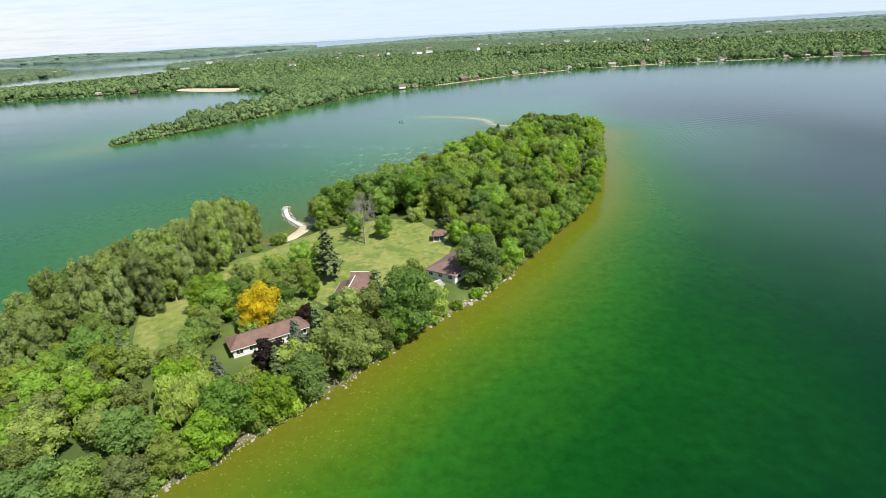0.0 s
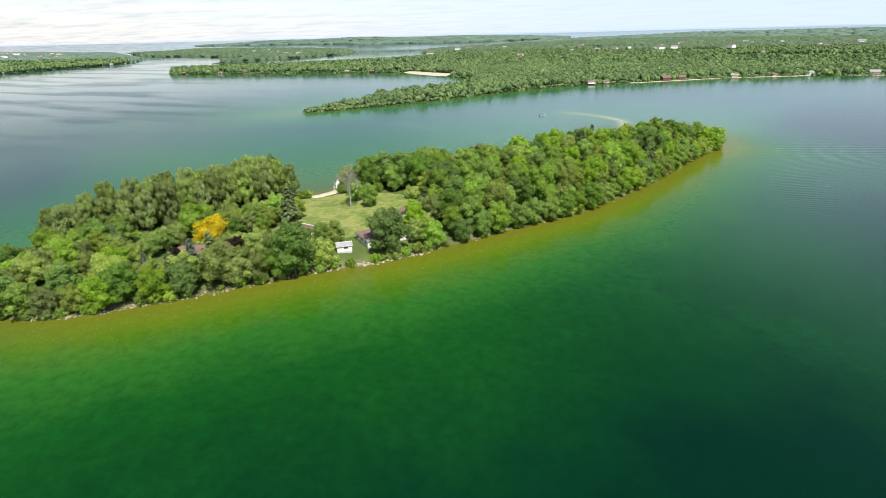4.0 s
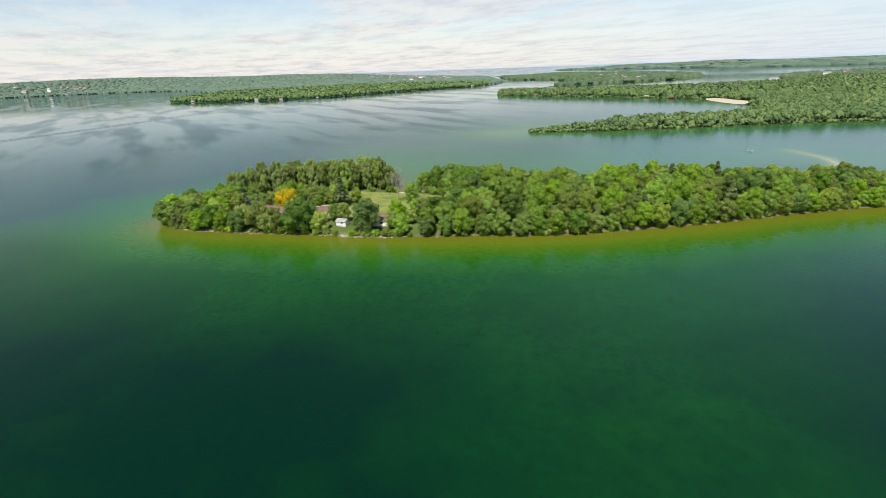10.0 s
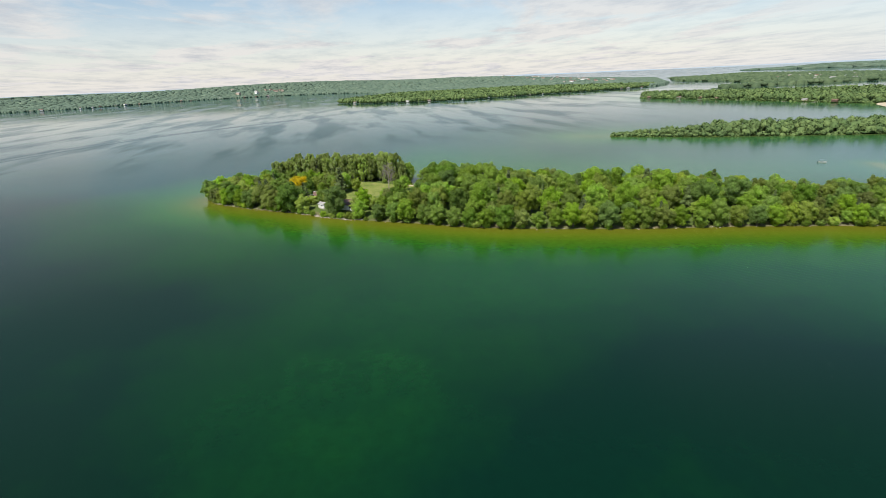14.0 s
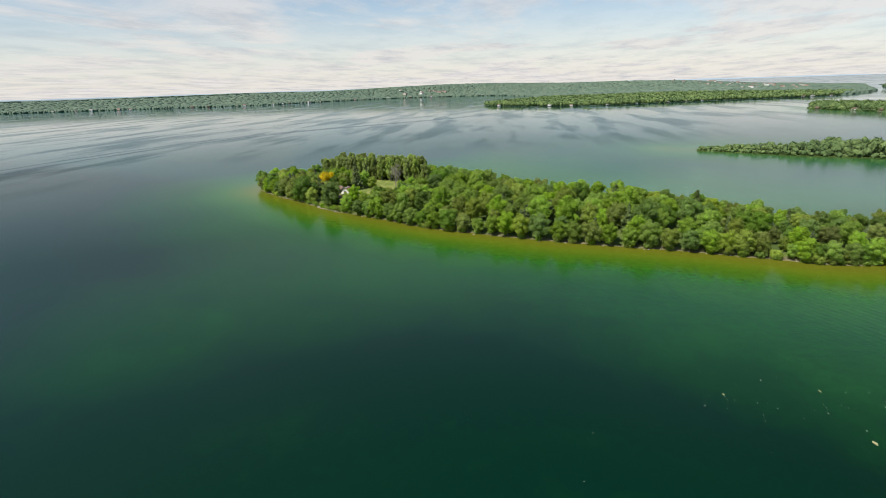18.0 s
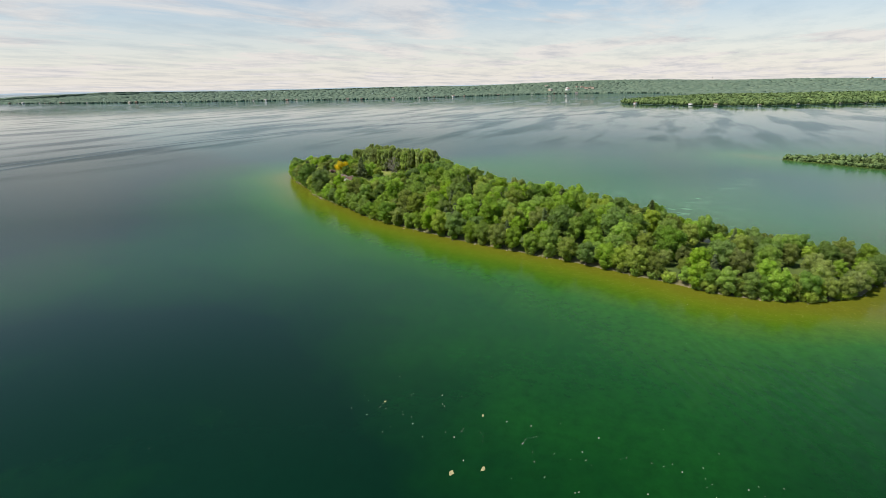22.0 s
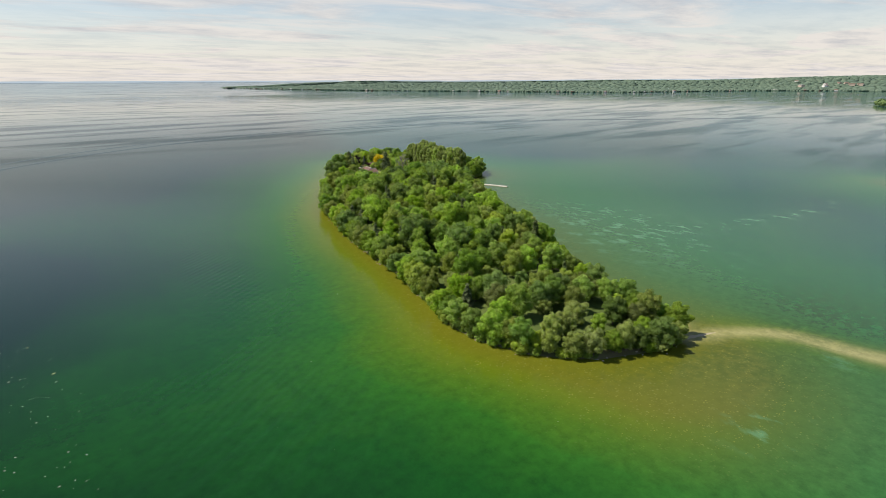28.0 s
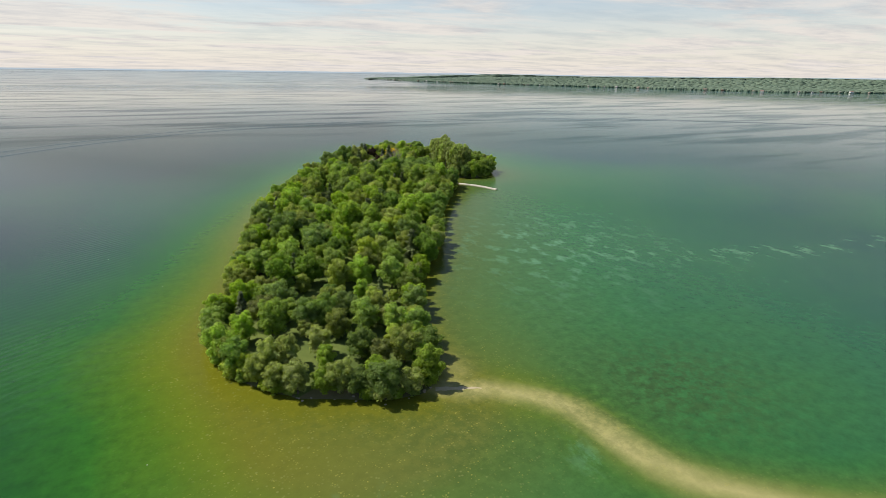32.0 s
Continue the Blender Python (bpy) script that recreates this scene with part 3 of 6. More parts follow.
def ground_z(x, y):
    """Height of the island's ground."""
    x, y = np.asarray(x, float), np.asarray(y, float)
    s = np.where(inside(x, y, SHORE), edge_distance(x, y, SHORE), -edge_distance(x, y, SHORE))
    beach = np.exp(-(((x + 58) / 12) ** 2 + ((y - 198) / 14) ** 2))
    z = np.where(s < 0, s * 0.3, 2.6 * smooth(0, 9 + 14 * beach, s) + 0.9 * smooth(10, 40, s))
    return z + 0.12 * np.sin(x * 0.31 + 1.3) * np.sin(y * 0.27) * smooth(2, 10, s)


GRID_X, GRID_Y = np.arange(-130.0, 131.0), np.arange(45.0, 446.0)
GROUND = ground_z(*np.meshgrid(GRID_X, GRID_Y))


def gz(x, y):
    """The ground's height at one spot, from the grid."""
    i, j = min(max(int(y - 45), 0), 399), min(max(int(x + 130), 0), 259)
    f, g = y - 45 - i, x + 130 - j
    return float((GROUND[i, j] * (1 - g) + GROUND[i, j + 1] * g) * (1 - f) + (GROUND[i + 1, j] * (1 - g) + GROUND[i + 1, j + 1] * g) * f)


def sheet_from(outline, inner, height):
    pts = [Vector(p) for p in outline] + [Vector(p) for p in inner]
    edges = [(i, (i + 1) % len(outline)) for i in range(len(outline))]
    vs, _, fs, *_ = delaunay_2d_cdt(pts, edges, [], 1, 1e-4)
    xy = np.array([(v.x, v.y) for v in vs])
    return xy, [f for f in fs]


def grid_in(poly, step, margin, rng):
    xs, ys = zip(*poly)
    gx, gy = np.meshgrid(np.arange(min(xs), max(xs), step), np.arange(min(ys), max(ys), step))
    gx, gy = gx.ravel() + rng.uniform(-0.2, 0.2, gx.size) * step, gy.ravel() + rng.uniform(-0.2, 0.2, gy.size) * step
    ok = inside(gx, gy, poly) & (edge_distance(gx, gy, poly) > margin)
    return list(zip(gx[ok].tolist(), gy[ok].tolist()))


skirt = []
for i, (x, y) in enumerate(SHORE):
    (x0, y0), (x1, y1) = SHORE[i - 1], SHORE[(i + 1) % len(SHORE)]
    t = Vector((x1 - x0, y1 - y0)).normalized()
    skirt.append((x + t.y * 1.2, y - t.x * 1.2))
xy, fs = sheet_from(skirt, SHORE[::1] + grid_in(SHORE, 3.5, 1.5, RNG), ground_z)
zz = ground_z(xy[:, 0], xy[:, 1])
me = mesh_of("ground_island", np.column_stack([xy, zz]), fs)
me.polygons.foreach_set("use_smooth", np.ones(len(me.polygons), bool))
me.materials.append(M_SHORE)
setting("ground_island", me, M_FOREST_FLOOR, "low wooded island with a stony earth shore", "ground")
mid = np.array([p.center[:2] for p in me.polygons])
me.polygons.foreach_set("material_index", (edge_distance(mid[:, 0], mid[:, 1], SHORE) > 2.6).astype(np.int32))

xy, fs = sheet_from(LAWN_EDGE, grid_in(LAWN_EDGE, 3.0, 1.0, RNG), ground_z)
me = mesh_of("lawn", np.column_stack([xy, ground_z(xy[:, 0], xy[:, 1]) + 0.12]), fs)
me.polygons.foreach_set("use_smooth", np.ones(len(me.polygons), bool))
setting("lawn", me, M_GRASS, "mown sunlit lawn with dry yellowish patches", "lawn")


def strip(name, line, width, lift, material, label, category, wob=0.25, hump=0.0):
    """A low strip along a line, with a ragged edge."""
    pts = []
    for (x0, y0), (x1, y1) in zip(line, line[1:]):
        n = max(2, int(math.hypot(x1 - x0, y1 - y0) / 1.2))
        pts += [(x0 + (x1 - x0) * k / n, y0 + (y1 - y0) * k / n) for k in range(n)]
    pts.append(line[-1])
    verts, faces, cols = [], [], 6
    for i, (x, y) in enumerate(pts):
        (x0, y0), (x1, y1) = pts[max(i - 1, 0)], pts[min(i + 1, len(pts) - 1)]
        t = Vector((x1 - x0, y1 - y0)).normalized()
        f = i / (len(pts) - 1)
        w = width(f) * (1 + RNG.uniform(-wob, wob))
        for k in range(cols):
            e = (k / (cols - 1) - 0.5) * 2
            verts.append((x + t.y * w * e, y - t.x * w * e, lift(f) + hump * (1 - e * e) - 0.25 * abs(e) ** 3))
        if i:
            b = (i - 1) * cols
            faces += [(b + k, b + k + 1, b + cols + k + 1, b + cols + k) for k in range(cols - 1)]
    return setting(name, mesh_of(name, verts, faces), material, label, category)


strip("sand_spit", BAR[:4], lambda f: 1.3 - 0.9 * f, lambda f: 0.14 - 0.30 * f, M_SAND_WET, "pale sand spit running out from the wooded tip", "sand")
strip("beach", [(-62, 189), (-58, 195), (-55.5, 202), (-55, 208)], lambda f: 2.6, lambda f: 0.55, M_SAND, "small pale sandy landing beside the lawn", "beach", 0.1, 0.2)


# ---- far land ----
def hills(x, y):
    d = np.hypot(x - CENTRE[0], y - CENTRE[1])
    w = smooth(1500, 5200, d)
    h = 34 + 20 * np.sin(x * 0.0011 + 0.6) * np.cos(y * 0.0009 + 0.4) + 10 * np.sin(x * 0.0031 + y * 0.0023)
    # the land to the north and east is flatter than the western hills
    return w * (np.maximum(h, 8) + 5) * (1 - 0.55 * smooth(-0.55, 0.1, (x - CENTRE[0]) / np.maximum(d, 1))) * (1 + 0.45 * smooth(-1800, 300, y) * (1 - smooth(2400, 3600, y)))


def land_height(x, y, poly):
    s = edge_distance(x, y, poly)
    return 1.2 * smooth(0, 12, s) + 1.5 * smooth(20, 150, s) + hills(x, y) * smooth(60, 1300, s)


def landmass(name, poly, label, step):
    xs, ys = zip(*poly)
    inner = grid_in(poly, step, step * 0.3, RNG)
    ring = []
    for i, (x0, y0) in enumerate(poly):
        x1, y1 = poly[(i + 1) % len(poly)]
        n = max(1, int(math.hypot(x1 - x0, y1 - y0) / (step * 0.5)))
        ring += [(x0 + (x1 - x0) * k / n, y0 + (y1 - y0) * k / n) for k in range(n)]
    xy, fs = sheet_from(ring, inner, None)
    x, y = xy[:, 0], xy[:, 1]
    z = land_height(x, y, poly)
    z[edge_distance(x, y, poly) < 0.5] = -0.1
    mx, my, mz, k = far_map(x, y)
    me = mesh_of(name, np.column_stack([mx, my, mz + z * k + 0.15]), fs)
    me.polygons.foreach_set("use_smooth", np.ones(len(me.polygons), bool))
    return setting(name, me, M_FOREST_FLOOR if name == "ground_mainland" else M_WOODS_HAZED if name in ("ground_north", "ground_west") else M_WOODS_FAR, label, "ground")


OUT = {}
for name, poly, label, step in (("ground_mainland", MAINLAND, "wooded mainland shore with a long narrow spit", 110), ("ground_town", TOWN, "low wooded strip with a small town", 150),
                                ("ground_west", WEST, "wooded peninsula and low far hills across the lake", 220), ("ground_north", NORTH_FAR, "hazy far shore on the horizon", 400),
                                ("ground_east", EAST_FAR, "far shore beyond a bay", 200)):
    OUT[name] = rounded(poly, 1)
    landmass(name, OUT[name], label, step)


def blob_template(level, rng, rough):
    bm = bmesh.new()
    bmesh.ops.create_icosphere(bm, subdivisions=level, radius=1.0)
    v = np.array([p.co[:] for p in bm.verts])
    f = np.array([[p.index for p in q.verts] for q in bm.faces])
    bm.free()
    f = f[(v[f][:, :, 2] > -0.45).all(1)] if level > 1 else f
    wave = np.sin(v @ rng.normal(0, 2.6, (3, 3)) + rng.uniform(0, 6, 3)).mean(1)
    v *= (1 + rng.uniform(-rough, rough, len(v)) + 0.3 * wave)[:, None]
    return v, f


def leafy_template(level, rng, rough):
    """A crown seen from afar: a ragged body, and over it sprays gathered on a few boughs."""
    v, f = blob_template(level, rng, rough)
    v = v * 0.87
    boughs = rng.normal(0, 1, (9 if level > 1 else 6, 3))
    boughs[:, 2] = np.abs(boughs[:, 2]) * 0.9 - 0.35
    boughs /= np.linalg.norm(boughs, axis=1)[:, None]
    n = 60 if level > 1 else 24
    size = 0.185 if level > 1 else 0.24
    d = boughs[rng.integers(0, len(boughs), n)] + rng.normal(0, 0.40, (n, 3))
    d /= np.linalg.norm(d, axis=1)[:, None]
    p = d * rng.uniform(0.82, 1.12, (n, 1))
    nor = d + rng.normal(0, 0.32, (n, 3))
    nor /= np.linalg.norm(nor, axis=1)[:, None]
    t = np.cross(nor, rng.normal(0, 1, (n, 3)))
    t /= np.linalg.norm(t, axis=1)[:, None]
    b = np.cross(nor, t)
    s = size * rng.uniform(0.7, 1.5, (n, 1))
    lv = np.stack([p + t * s * 1.3, p - t * s * 0.8 + b * s, p - t * s * 0.8 - b * s], 1).reshape(-1, 3)
    return np.concatenate([v, lv]), np.concatenate([f, np.arange(3 * n).reshape(-1, 3) + len(v)])


def woods(name, spots, sizes, heights, level, material, label, rough=0.22):
    """Many crowns, each a ragged body of its own, as one mesh. Spots are true places; far ones are drawn in."""
    rng = np.random.default_rng(len(spots))
    if material is M_WOODS:
        kinds = [leafy_template(level, rng, rough) for _ in range(8)]
    else:
        kinds = [blob_template(level, rng, rough) for _ in range(8)]
    x, y, base = spots[:, 0], spots[:, 1], spots[:, 2]
    mx, my, mz, k = far_map(x, y)
    vs, fs, tones, at = [], [], [], 0
    which = rng.integers(0, 8, len(spots))
    for n, (tv, tf) in enumerate(kinds):
        sel = np.where(which == n)[0]
        if not len(sel):
            continue
        a = rng.uniform(0, 2 * math.pi, len(sel))
        c, s = np.cos(a)[:, None], np.sin(a)[:, None]
        w, h, kk = sizes[sel][:, None], heights[sel][:, None], k[sel][:, None]
        px = (tv[:, 0] * c - tv[:, 1] * s) * w * kk + mx[sel][:, None]
        py = (tv[:, 0] * s + tv[:, 1] * c) * w * kk + my[sel][:, None]
        body = np.where(w > h, h * 0.8, np.minimum(w * 1.25, h * 0.6))
        tz = np.where((tv[:, 2] < -0.1) & (w > h), tv[:, 2] * 6, tv[:, 2])
        pz = (h + (tz - 1) * body) * kk + (mz[sel] + base[sel] * k[sel])[:, None]
        vs.append(np.stack([px, py, pz], -1).reshape(-1, 3))
        fs.append((tf[None] + (np.arange(len(sel)) * len(tv))[:, None, None]).reshape(-1, 3) + at)
        tones.append(np.repeat(rng.uniform(0, 1, len(sel)), len(tv)))
        at += len(sel) * len(tv)
    me = fast_mesh(name, np.concatenate(vs), np.concatenate(fs))
    me.attributes.new("tone", "FLOAT", "POINT").data.foreach_set("value", np.concatenate(tones).astype(np.float32))
    me.polygons.foreach_set("use_smooth", np.ones(len(me.polygons), bool))
    me.materials.append(material)
    return tagged(new(name, me), label, "trees", kind="stuff")


def scatter(poly, step, near, far_d, margin, rng, band=None, keep_out=()):
    """Spots inside an outline, between two distances from the centre; band: only that near to its shore."""
    xs, ys = zip(*poly)
    lo, hi = CENTRE - far_d, CENTRE + far_d
    x0, x1, y0, y1 = max(min(xs), lo[0]), min(max(xs), hi[0]), max(min(ys), lo[1]), min(max(ys), hi[1])
    if x1 <= x0 or y1 <= y0:
        return np.zeros((0, 3))
    gx, gy = np.meshgrid(np.arange(x0, x1, step), np.arange(y0, y1, step))
    gx, gy = gx.ravel() + rng.uniform(-0.5, 0.5, gx.size) * step, gy.ravel() + rng.uniform(-0.5, 0.5, gy.size) * step
    d = np.hypot(gx - CENTRE[0], gy - CENTRE[1])
    # behind the path nothing is ever in view
    ok = (d >= near) & (d < far_d) & ~((gx > 1500) & (gy < 900))
    gx, gy = gx[ok], gy[ok]
    ok = inside(gx, gy, poly)
    gx, gy = gx[ok], gy[ok]
    e = edge_distance(gx, gy, poly)
    ok = e > margin
    if band:
        ok &= e < band
    for hole in keep_out:
        ok &= ~inside(gx, gy, hole)
    gx, gy = gx[ok], gy[ok]
    return np.column_stack([gx, gy, land_height(gx, gy, poly)])


strip("shore_sand", MAINLAND[6:15], lambda f: 1.7, lambda f: 0.35, M_SAND, "thin pale strip of sand and stones along the cottage shore", "beach", 0.5, 0.25)
BEACH_FAR = [(-470, 1012), (-458, 1042), (-390, 1002), (-315, 965), (-310, 932), (-335, 924), (-392, 952)]
FIELDS = [[(120, 1480), (520, 1430), (560, 1700), (140, 1740)], [(-260, 1850), (180, 1800), (200, 2120), (-230, 2160)], [(620, 1850), (1000, 1780), (1060, 2080), (640, 2120)],
          [(-620, 2300), (-150, 2350), (-170, 2650), (-640, 2600)], [(1150, 2300), (1700, 2150), (1780, 2500), (1200, 2600)]]
r2 = np.random.default_rng(11)
P = OUT["ground_mainland"]
for nm, step, near, far_d, margin, band, size, high, level, material, label in (
        ("spit_trees", 6.6, 0, 950, 3.0, None, (2.4, 5.6), (5.0, 12.5), 2, M_WOODS, "dense green broadleaf trees covering the spit and near shore"),
        ("shore_bushes", 4.2, 0, 1300, 0.8, 9, (1.8, 3.4), (2.2, 4.6), 1, M_WOODS, "low green thicket along the water edge"),
        ("shore_trees", 8.6, 950, 1600, 4.0, 90, (3.5, 7.5), (8, 16), 2, M_WOODS, "dense green broadleaf trees along the far shore"),
        ("forest", 13.0, 950, 1900, 60.0, None, (4.5, 9.5), (8.5, 16.0), 1, M_WOODS, "wide broadleaf forest on the mainland"),
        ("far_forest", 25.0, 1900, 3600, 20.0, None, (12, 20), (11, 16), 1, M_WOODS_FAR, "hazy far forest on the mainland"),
        ("far_forest", 75.0, 3600, 9000, 40.0, None, (40, 65), (11, 17), 1, M_WOODS_HAZED, "hazy forest towards the horizon")):
    keep = [BEACH_FAR] + FIELDS
    s = scatter(P, step, near, far_d, margin, r2, band, keep)
    if nm == "spit_trees":
        tipness = np.clip((np.hypot(s[:, 0] + 265, s[:, 1] - 430)) / 130, 0.5, 1)
    else:
        tipness = 1.0
    woods(nm, s, r2.uniform(*size, len(s)) * tipness, r2.uniform(*high, len(s)) * tipness, level, material, label)
for key, rows in (("ground_west", ((10.5, 0, 2300, 4, 60, (4.5, 8), (9, 15), 1, M_WOODS), (20, 0, 2600, 50, None, (10, 16), (10, 15), 1, M_WOODS), (12, 2300, 5000, 5, 90, (5.5, 10), (4, 11), 1, M_WOODS_HAZED),
                                   (38, 2400, 6500, 80, None, (18, 31), (4, 9), 1, M_WOODS_HAZED), (130, 6500, 11000, 100, None, (80, 120), (6, 10), 1, M_WOODS_HAZED))),
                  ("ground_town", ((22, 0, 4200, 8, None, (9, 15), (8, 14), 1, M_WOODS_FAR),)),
                  ("ground_north", ((140, 0, 13000, 20, None, (80, 130), (11, 18), 1, M_WOODS_HAZED),)),
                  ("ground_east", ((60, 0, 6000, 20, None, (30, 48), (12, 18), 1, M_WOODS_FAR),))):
    for step, near, far_d, margin, band, size, high, level, material in rows:
        s = scatter(OUT[key], step, near, far_d, margin, r2, band)
        if len(s):
            if key == "ground_town":
                s = s[r2.uniform(0, 1, len(s)) < 0.72]
            woods("forest", s, r2.uniform(*size, len(s)), r2.uniform(*high, len(s)), level, material, "wooded far shore and hills across the lake")
# the low shore that closes the lake at the horizon, with glowing painted haze
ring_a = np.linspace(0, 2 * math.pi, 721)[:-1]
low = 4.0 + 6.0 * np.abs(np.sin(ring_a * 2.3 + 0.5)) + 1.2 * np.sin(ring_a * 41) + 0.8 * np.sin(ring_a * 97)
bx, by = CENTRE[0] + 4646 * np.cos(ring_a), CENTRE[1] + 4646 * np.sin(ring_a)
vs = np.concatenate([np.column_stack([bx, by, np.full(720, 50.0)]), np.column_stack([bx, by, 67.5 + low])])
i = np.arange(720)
setting("backdrop", fast_mesh("backdrop", vs, np.stack([i, (i + 1) % 720, (i + 1) % 720 + 720, i + 720], -1)), M_HAZE, "thin far shoreline at the horizon with a glowing haze colour", "backdrop")
xy, fs = sheet_from(rounded(BEACH_FAR, 1), [], None)
setting("beach_far", mesh_of("beach_far", np.column_stack([xy, land_height(xy[:, 0], xy[:, 1], P) * inside(xy[:, 0], xy[:, 1], P) + 0.35]), fs), M_SAND, "wide pale sand beach in the far bay", "beach")
for f in FIELDS:
    xy, fs = sheet_from(rounded(f, 1), [], None)
    hz = land_height(xy[:, 0], xy[:, 1], P)
    fx, fy, fz, k = far_map(xy[:, 0], xy[:, 1])
    setting("field", mesh_of("field", np.column_stack([fx, fy, fz + hz * k + 1.0]), fs), M_FIELD, "pale green and tan open field among the woods", "field")


# ---- trees ----
def tube(path, radii, sides=5):
    """Vertices and faces of a tapered round limb along a path."""
    vs, fs = [], []
    for i, p in enumerate(path):
        a, b = Vector(path[max(i - 1, 0)]), Vector(path[min(i + 1, len(path) - 1)])
        d = (b - a).normalized() if (b - a).length > 1e-6 else Vector((0, 0, 1))
        s = d.orthogonal().normalized()
        t = d.cross(s)
        for k in range(sides):
            w = 2 * math.pi * k / sides
            vs.append(Vector(p) + (s * math.cos(w) + t * math.sin(w)) * radii[i])
        if i:
            o = (i - 1) * sides
            fs += [(o + k, o + (k + 1) % sides, o + sides + (k + 1) % sides, o + sides + k) for k in range(sides)]
    fs.append(tuple(range(len(vs) - sides, len(vs))))
    return vs, fs


def limbs(name, tubes):
    vs, fs = [], []
    for path, radii in tubes:
        v, f = tube(path, radii)
        o = len(vs)
        vs += v
        fs += [tuple(i + o for i in q) for q in f]
    return mesh_of(name, vs, fs)


def leaves(points, normals, rng, size, lengthen=1.6, jitter=0.7):
    """Small leaf sprays at points, facing roughly along normals, one triangle each."""
    n = len(points)
    nor = normals + rng.normal(0, jitter, (n, 3))
    nor /= np.linalg.norm(nor, axis=1)[:, None]
    t = np.cross(nor, rng.normal(0, 1, (n, 3)))
    t /= np.linalg.norm(t, axis=1)[:, None] + 1e-9
    b = np.cross(nor, t)
    s = (size * rng.uniform(0.6, 1.4, n))[:, None]
    tip = points + t * s * lengthen - nor * s * rng.uniform(0.0, 0.5, n)[:, None]
    foot = points - t * s * 0.7
    v = np.stack([tip, foot + b * s * 0.85, foot - b * s * 0.85], 1).reshape(-1, 3)
    return v, np.arange(3 * n).reshape(-1, 3)


CORE_V, CORE_F = blob_template(1, np.random.default_rng(3), 0.10)


def crown_of(lobes, rng, count, size, jitter=0.5, lengthen=1.5, core=0.82, droop=0.0, tall=0.85):
    """A crown from rounded lobes: a dense inside, and leaf sprays over it that leave an uneven outline."""
    lob = np.array(lobes)
    area = lob[:, 3] ** 2
    pick = rng.choice(len(lob), int(count * 1.9), p=area / area.sum())
    d = rng.normal(0, 1, (len(pick), 3))
    d[:, 2] += 0.25
    d /= np.linalg.norm(d, axis=1)[:, None]
    q = lob[pick, :3] * 0.7 + d * 2.2
    clump = np.sin(q[:, 0] * 2.9 + 1) * np.sin(q[:, 1] * 3.1 + 2) * np.sin(q[:, 2] * 2.7)
    r = lob[pick, 3] * (rng.uniform(0.86, 1.14, len(pick)) + 0.18 * clump)
    p = lob[pick, :3] + d * r[:, None] * np.array((1, 1, tall))
    deep = np.zeros(len(p), bool)
    for c in lob:
        deep |= (((p - c[:3]) / np.array((1, 1, tall))) ** 2).sum(1) < (0.84 * c[3]) ** 2
    p, d = p[~deep][:count], d[~deep][:count]
    v, f = leaves(p, d + np.array((0, 0, 0.3)), rng, size, lengthen, jitter)
    if droop:
        low_end = np.arange(len(v)) % 3 == 0
        v[low_end, 2] -= droop * rng.uniform(0.4, 1.2, low_end.sum())
    vs, fs, at = [v], [f], len(v)
    for c in lob:
        if c[3] < lob[:, 3].max() * 0.42:
            continue
        vs.append(CORE_V * c[3] * core * np.array((1, 1, tall)) + c[:3])
        fs.append(CORE_F + at)
        at += len(CORE_V)
    return np.concatenate(vs), np.concatenate(fs)


def broadleaf(seed, height, radius, count, size, low=0.16, squash=1.0):
    """Trunk with limbs, and a crown of boughs that end in rounded clumps, for a broadleaf tree."""
    rng = np.random.default_rng(seed)
    mid, semi = height * (0.5 + low / 2), height * (0.5 - low / 2)
    lobes = [(0, 0, mid, radius * 0.60), (0, 0, mid + semi * 0.34, radius * 0.5), (0, 0, mid - semi * 0.4, radius * 0.52)]
    swell = rng.uniform(0, 6.28, 3)
    n = 15
    boughs = []
    for k in range(n):
        z = 1 - 2 * (k + 0.5) / n
        a = k * 2.4 + rng.uniform(-0.4, 0.4)
        wide = math.sqrt(max(0.0, 1 - abs(z) ** (2.0 + squash)))
        # broader in places, so that no two sides are alike
        uneven = 1 + 0.16 * math.sin(a * 2 + swell[0]) + 0.10 * math.sin(a * 3 + z * 3 + swell[1])
        rr = radius * wide * 0.62 * uneven * rng.uniform(0.85, 1.1)
        boughs.append((rr * math.cos(a), rr * math.sin(a), mid + semi * z * 0.70 * rng.uniform(0.9, 1.08), radius * rng.uniform(0.27, 0.40)))
    lobes += boughs
    for x, y, z, r in boughs:
        for _ in range(4):
            d = Vector((x, y, (z - mid) * 0.8)).normalized() + Vector(rng.normal(0, 0.62, 3)) + Vector((0, 0, 0.25))
            d = d.normalized() * r * rng.uniform(0.75, 1.05)
            lobes.append((x + d.x, y + d.y, max(z + d.z * 0.9, radius * 0.12), radius * rng.uniform(0.11, 0.20)))
    v, f = crown_of(lobes, rng, count, size)
    tubes = [([(0, 0, -0.4), (0.1, 0, height * 0.25), (0, 0.15, height * 0.6)], [radius * 0.075, radius * 0.055, radius * 0.03])]
    for x, y, z, r in boughs[2:12:2]:
        tubes.append(([(0, 0, height * 0.22), (x * 0.5, y * 0.5, z * 0.75), (x * 0.85, y * 0.85, z)], [radius * 0.04, radius * 0.028, radius * 0.012]))
    return fast_mesh("crown", v, f), limbs("trunk", tubes)


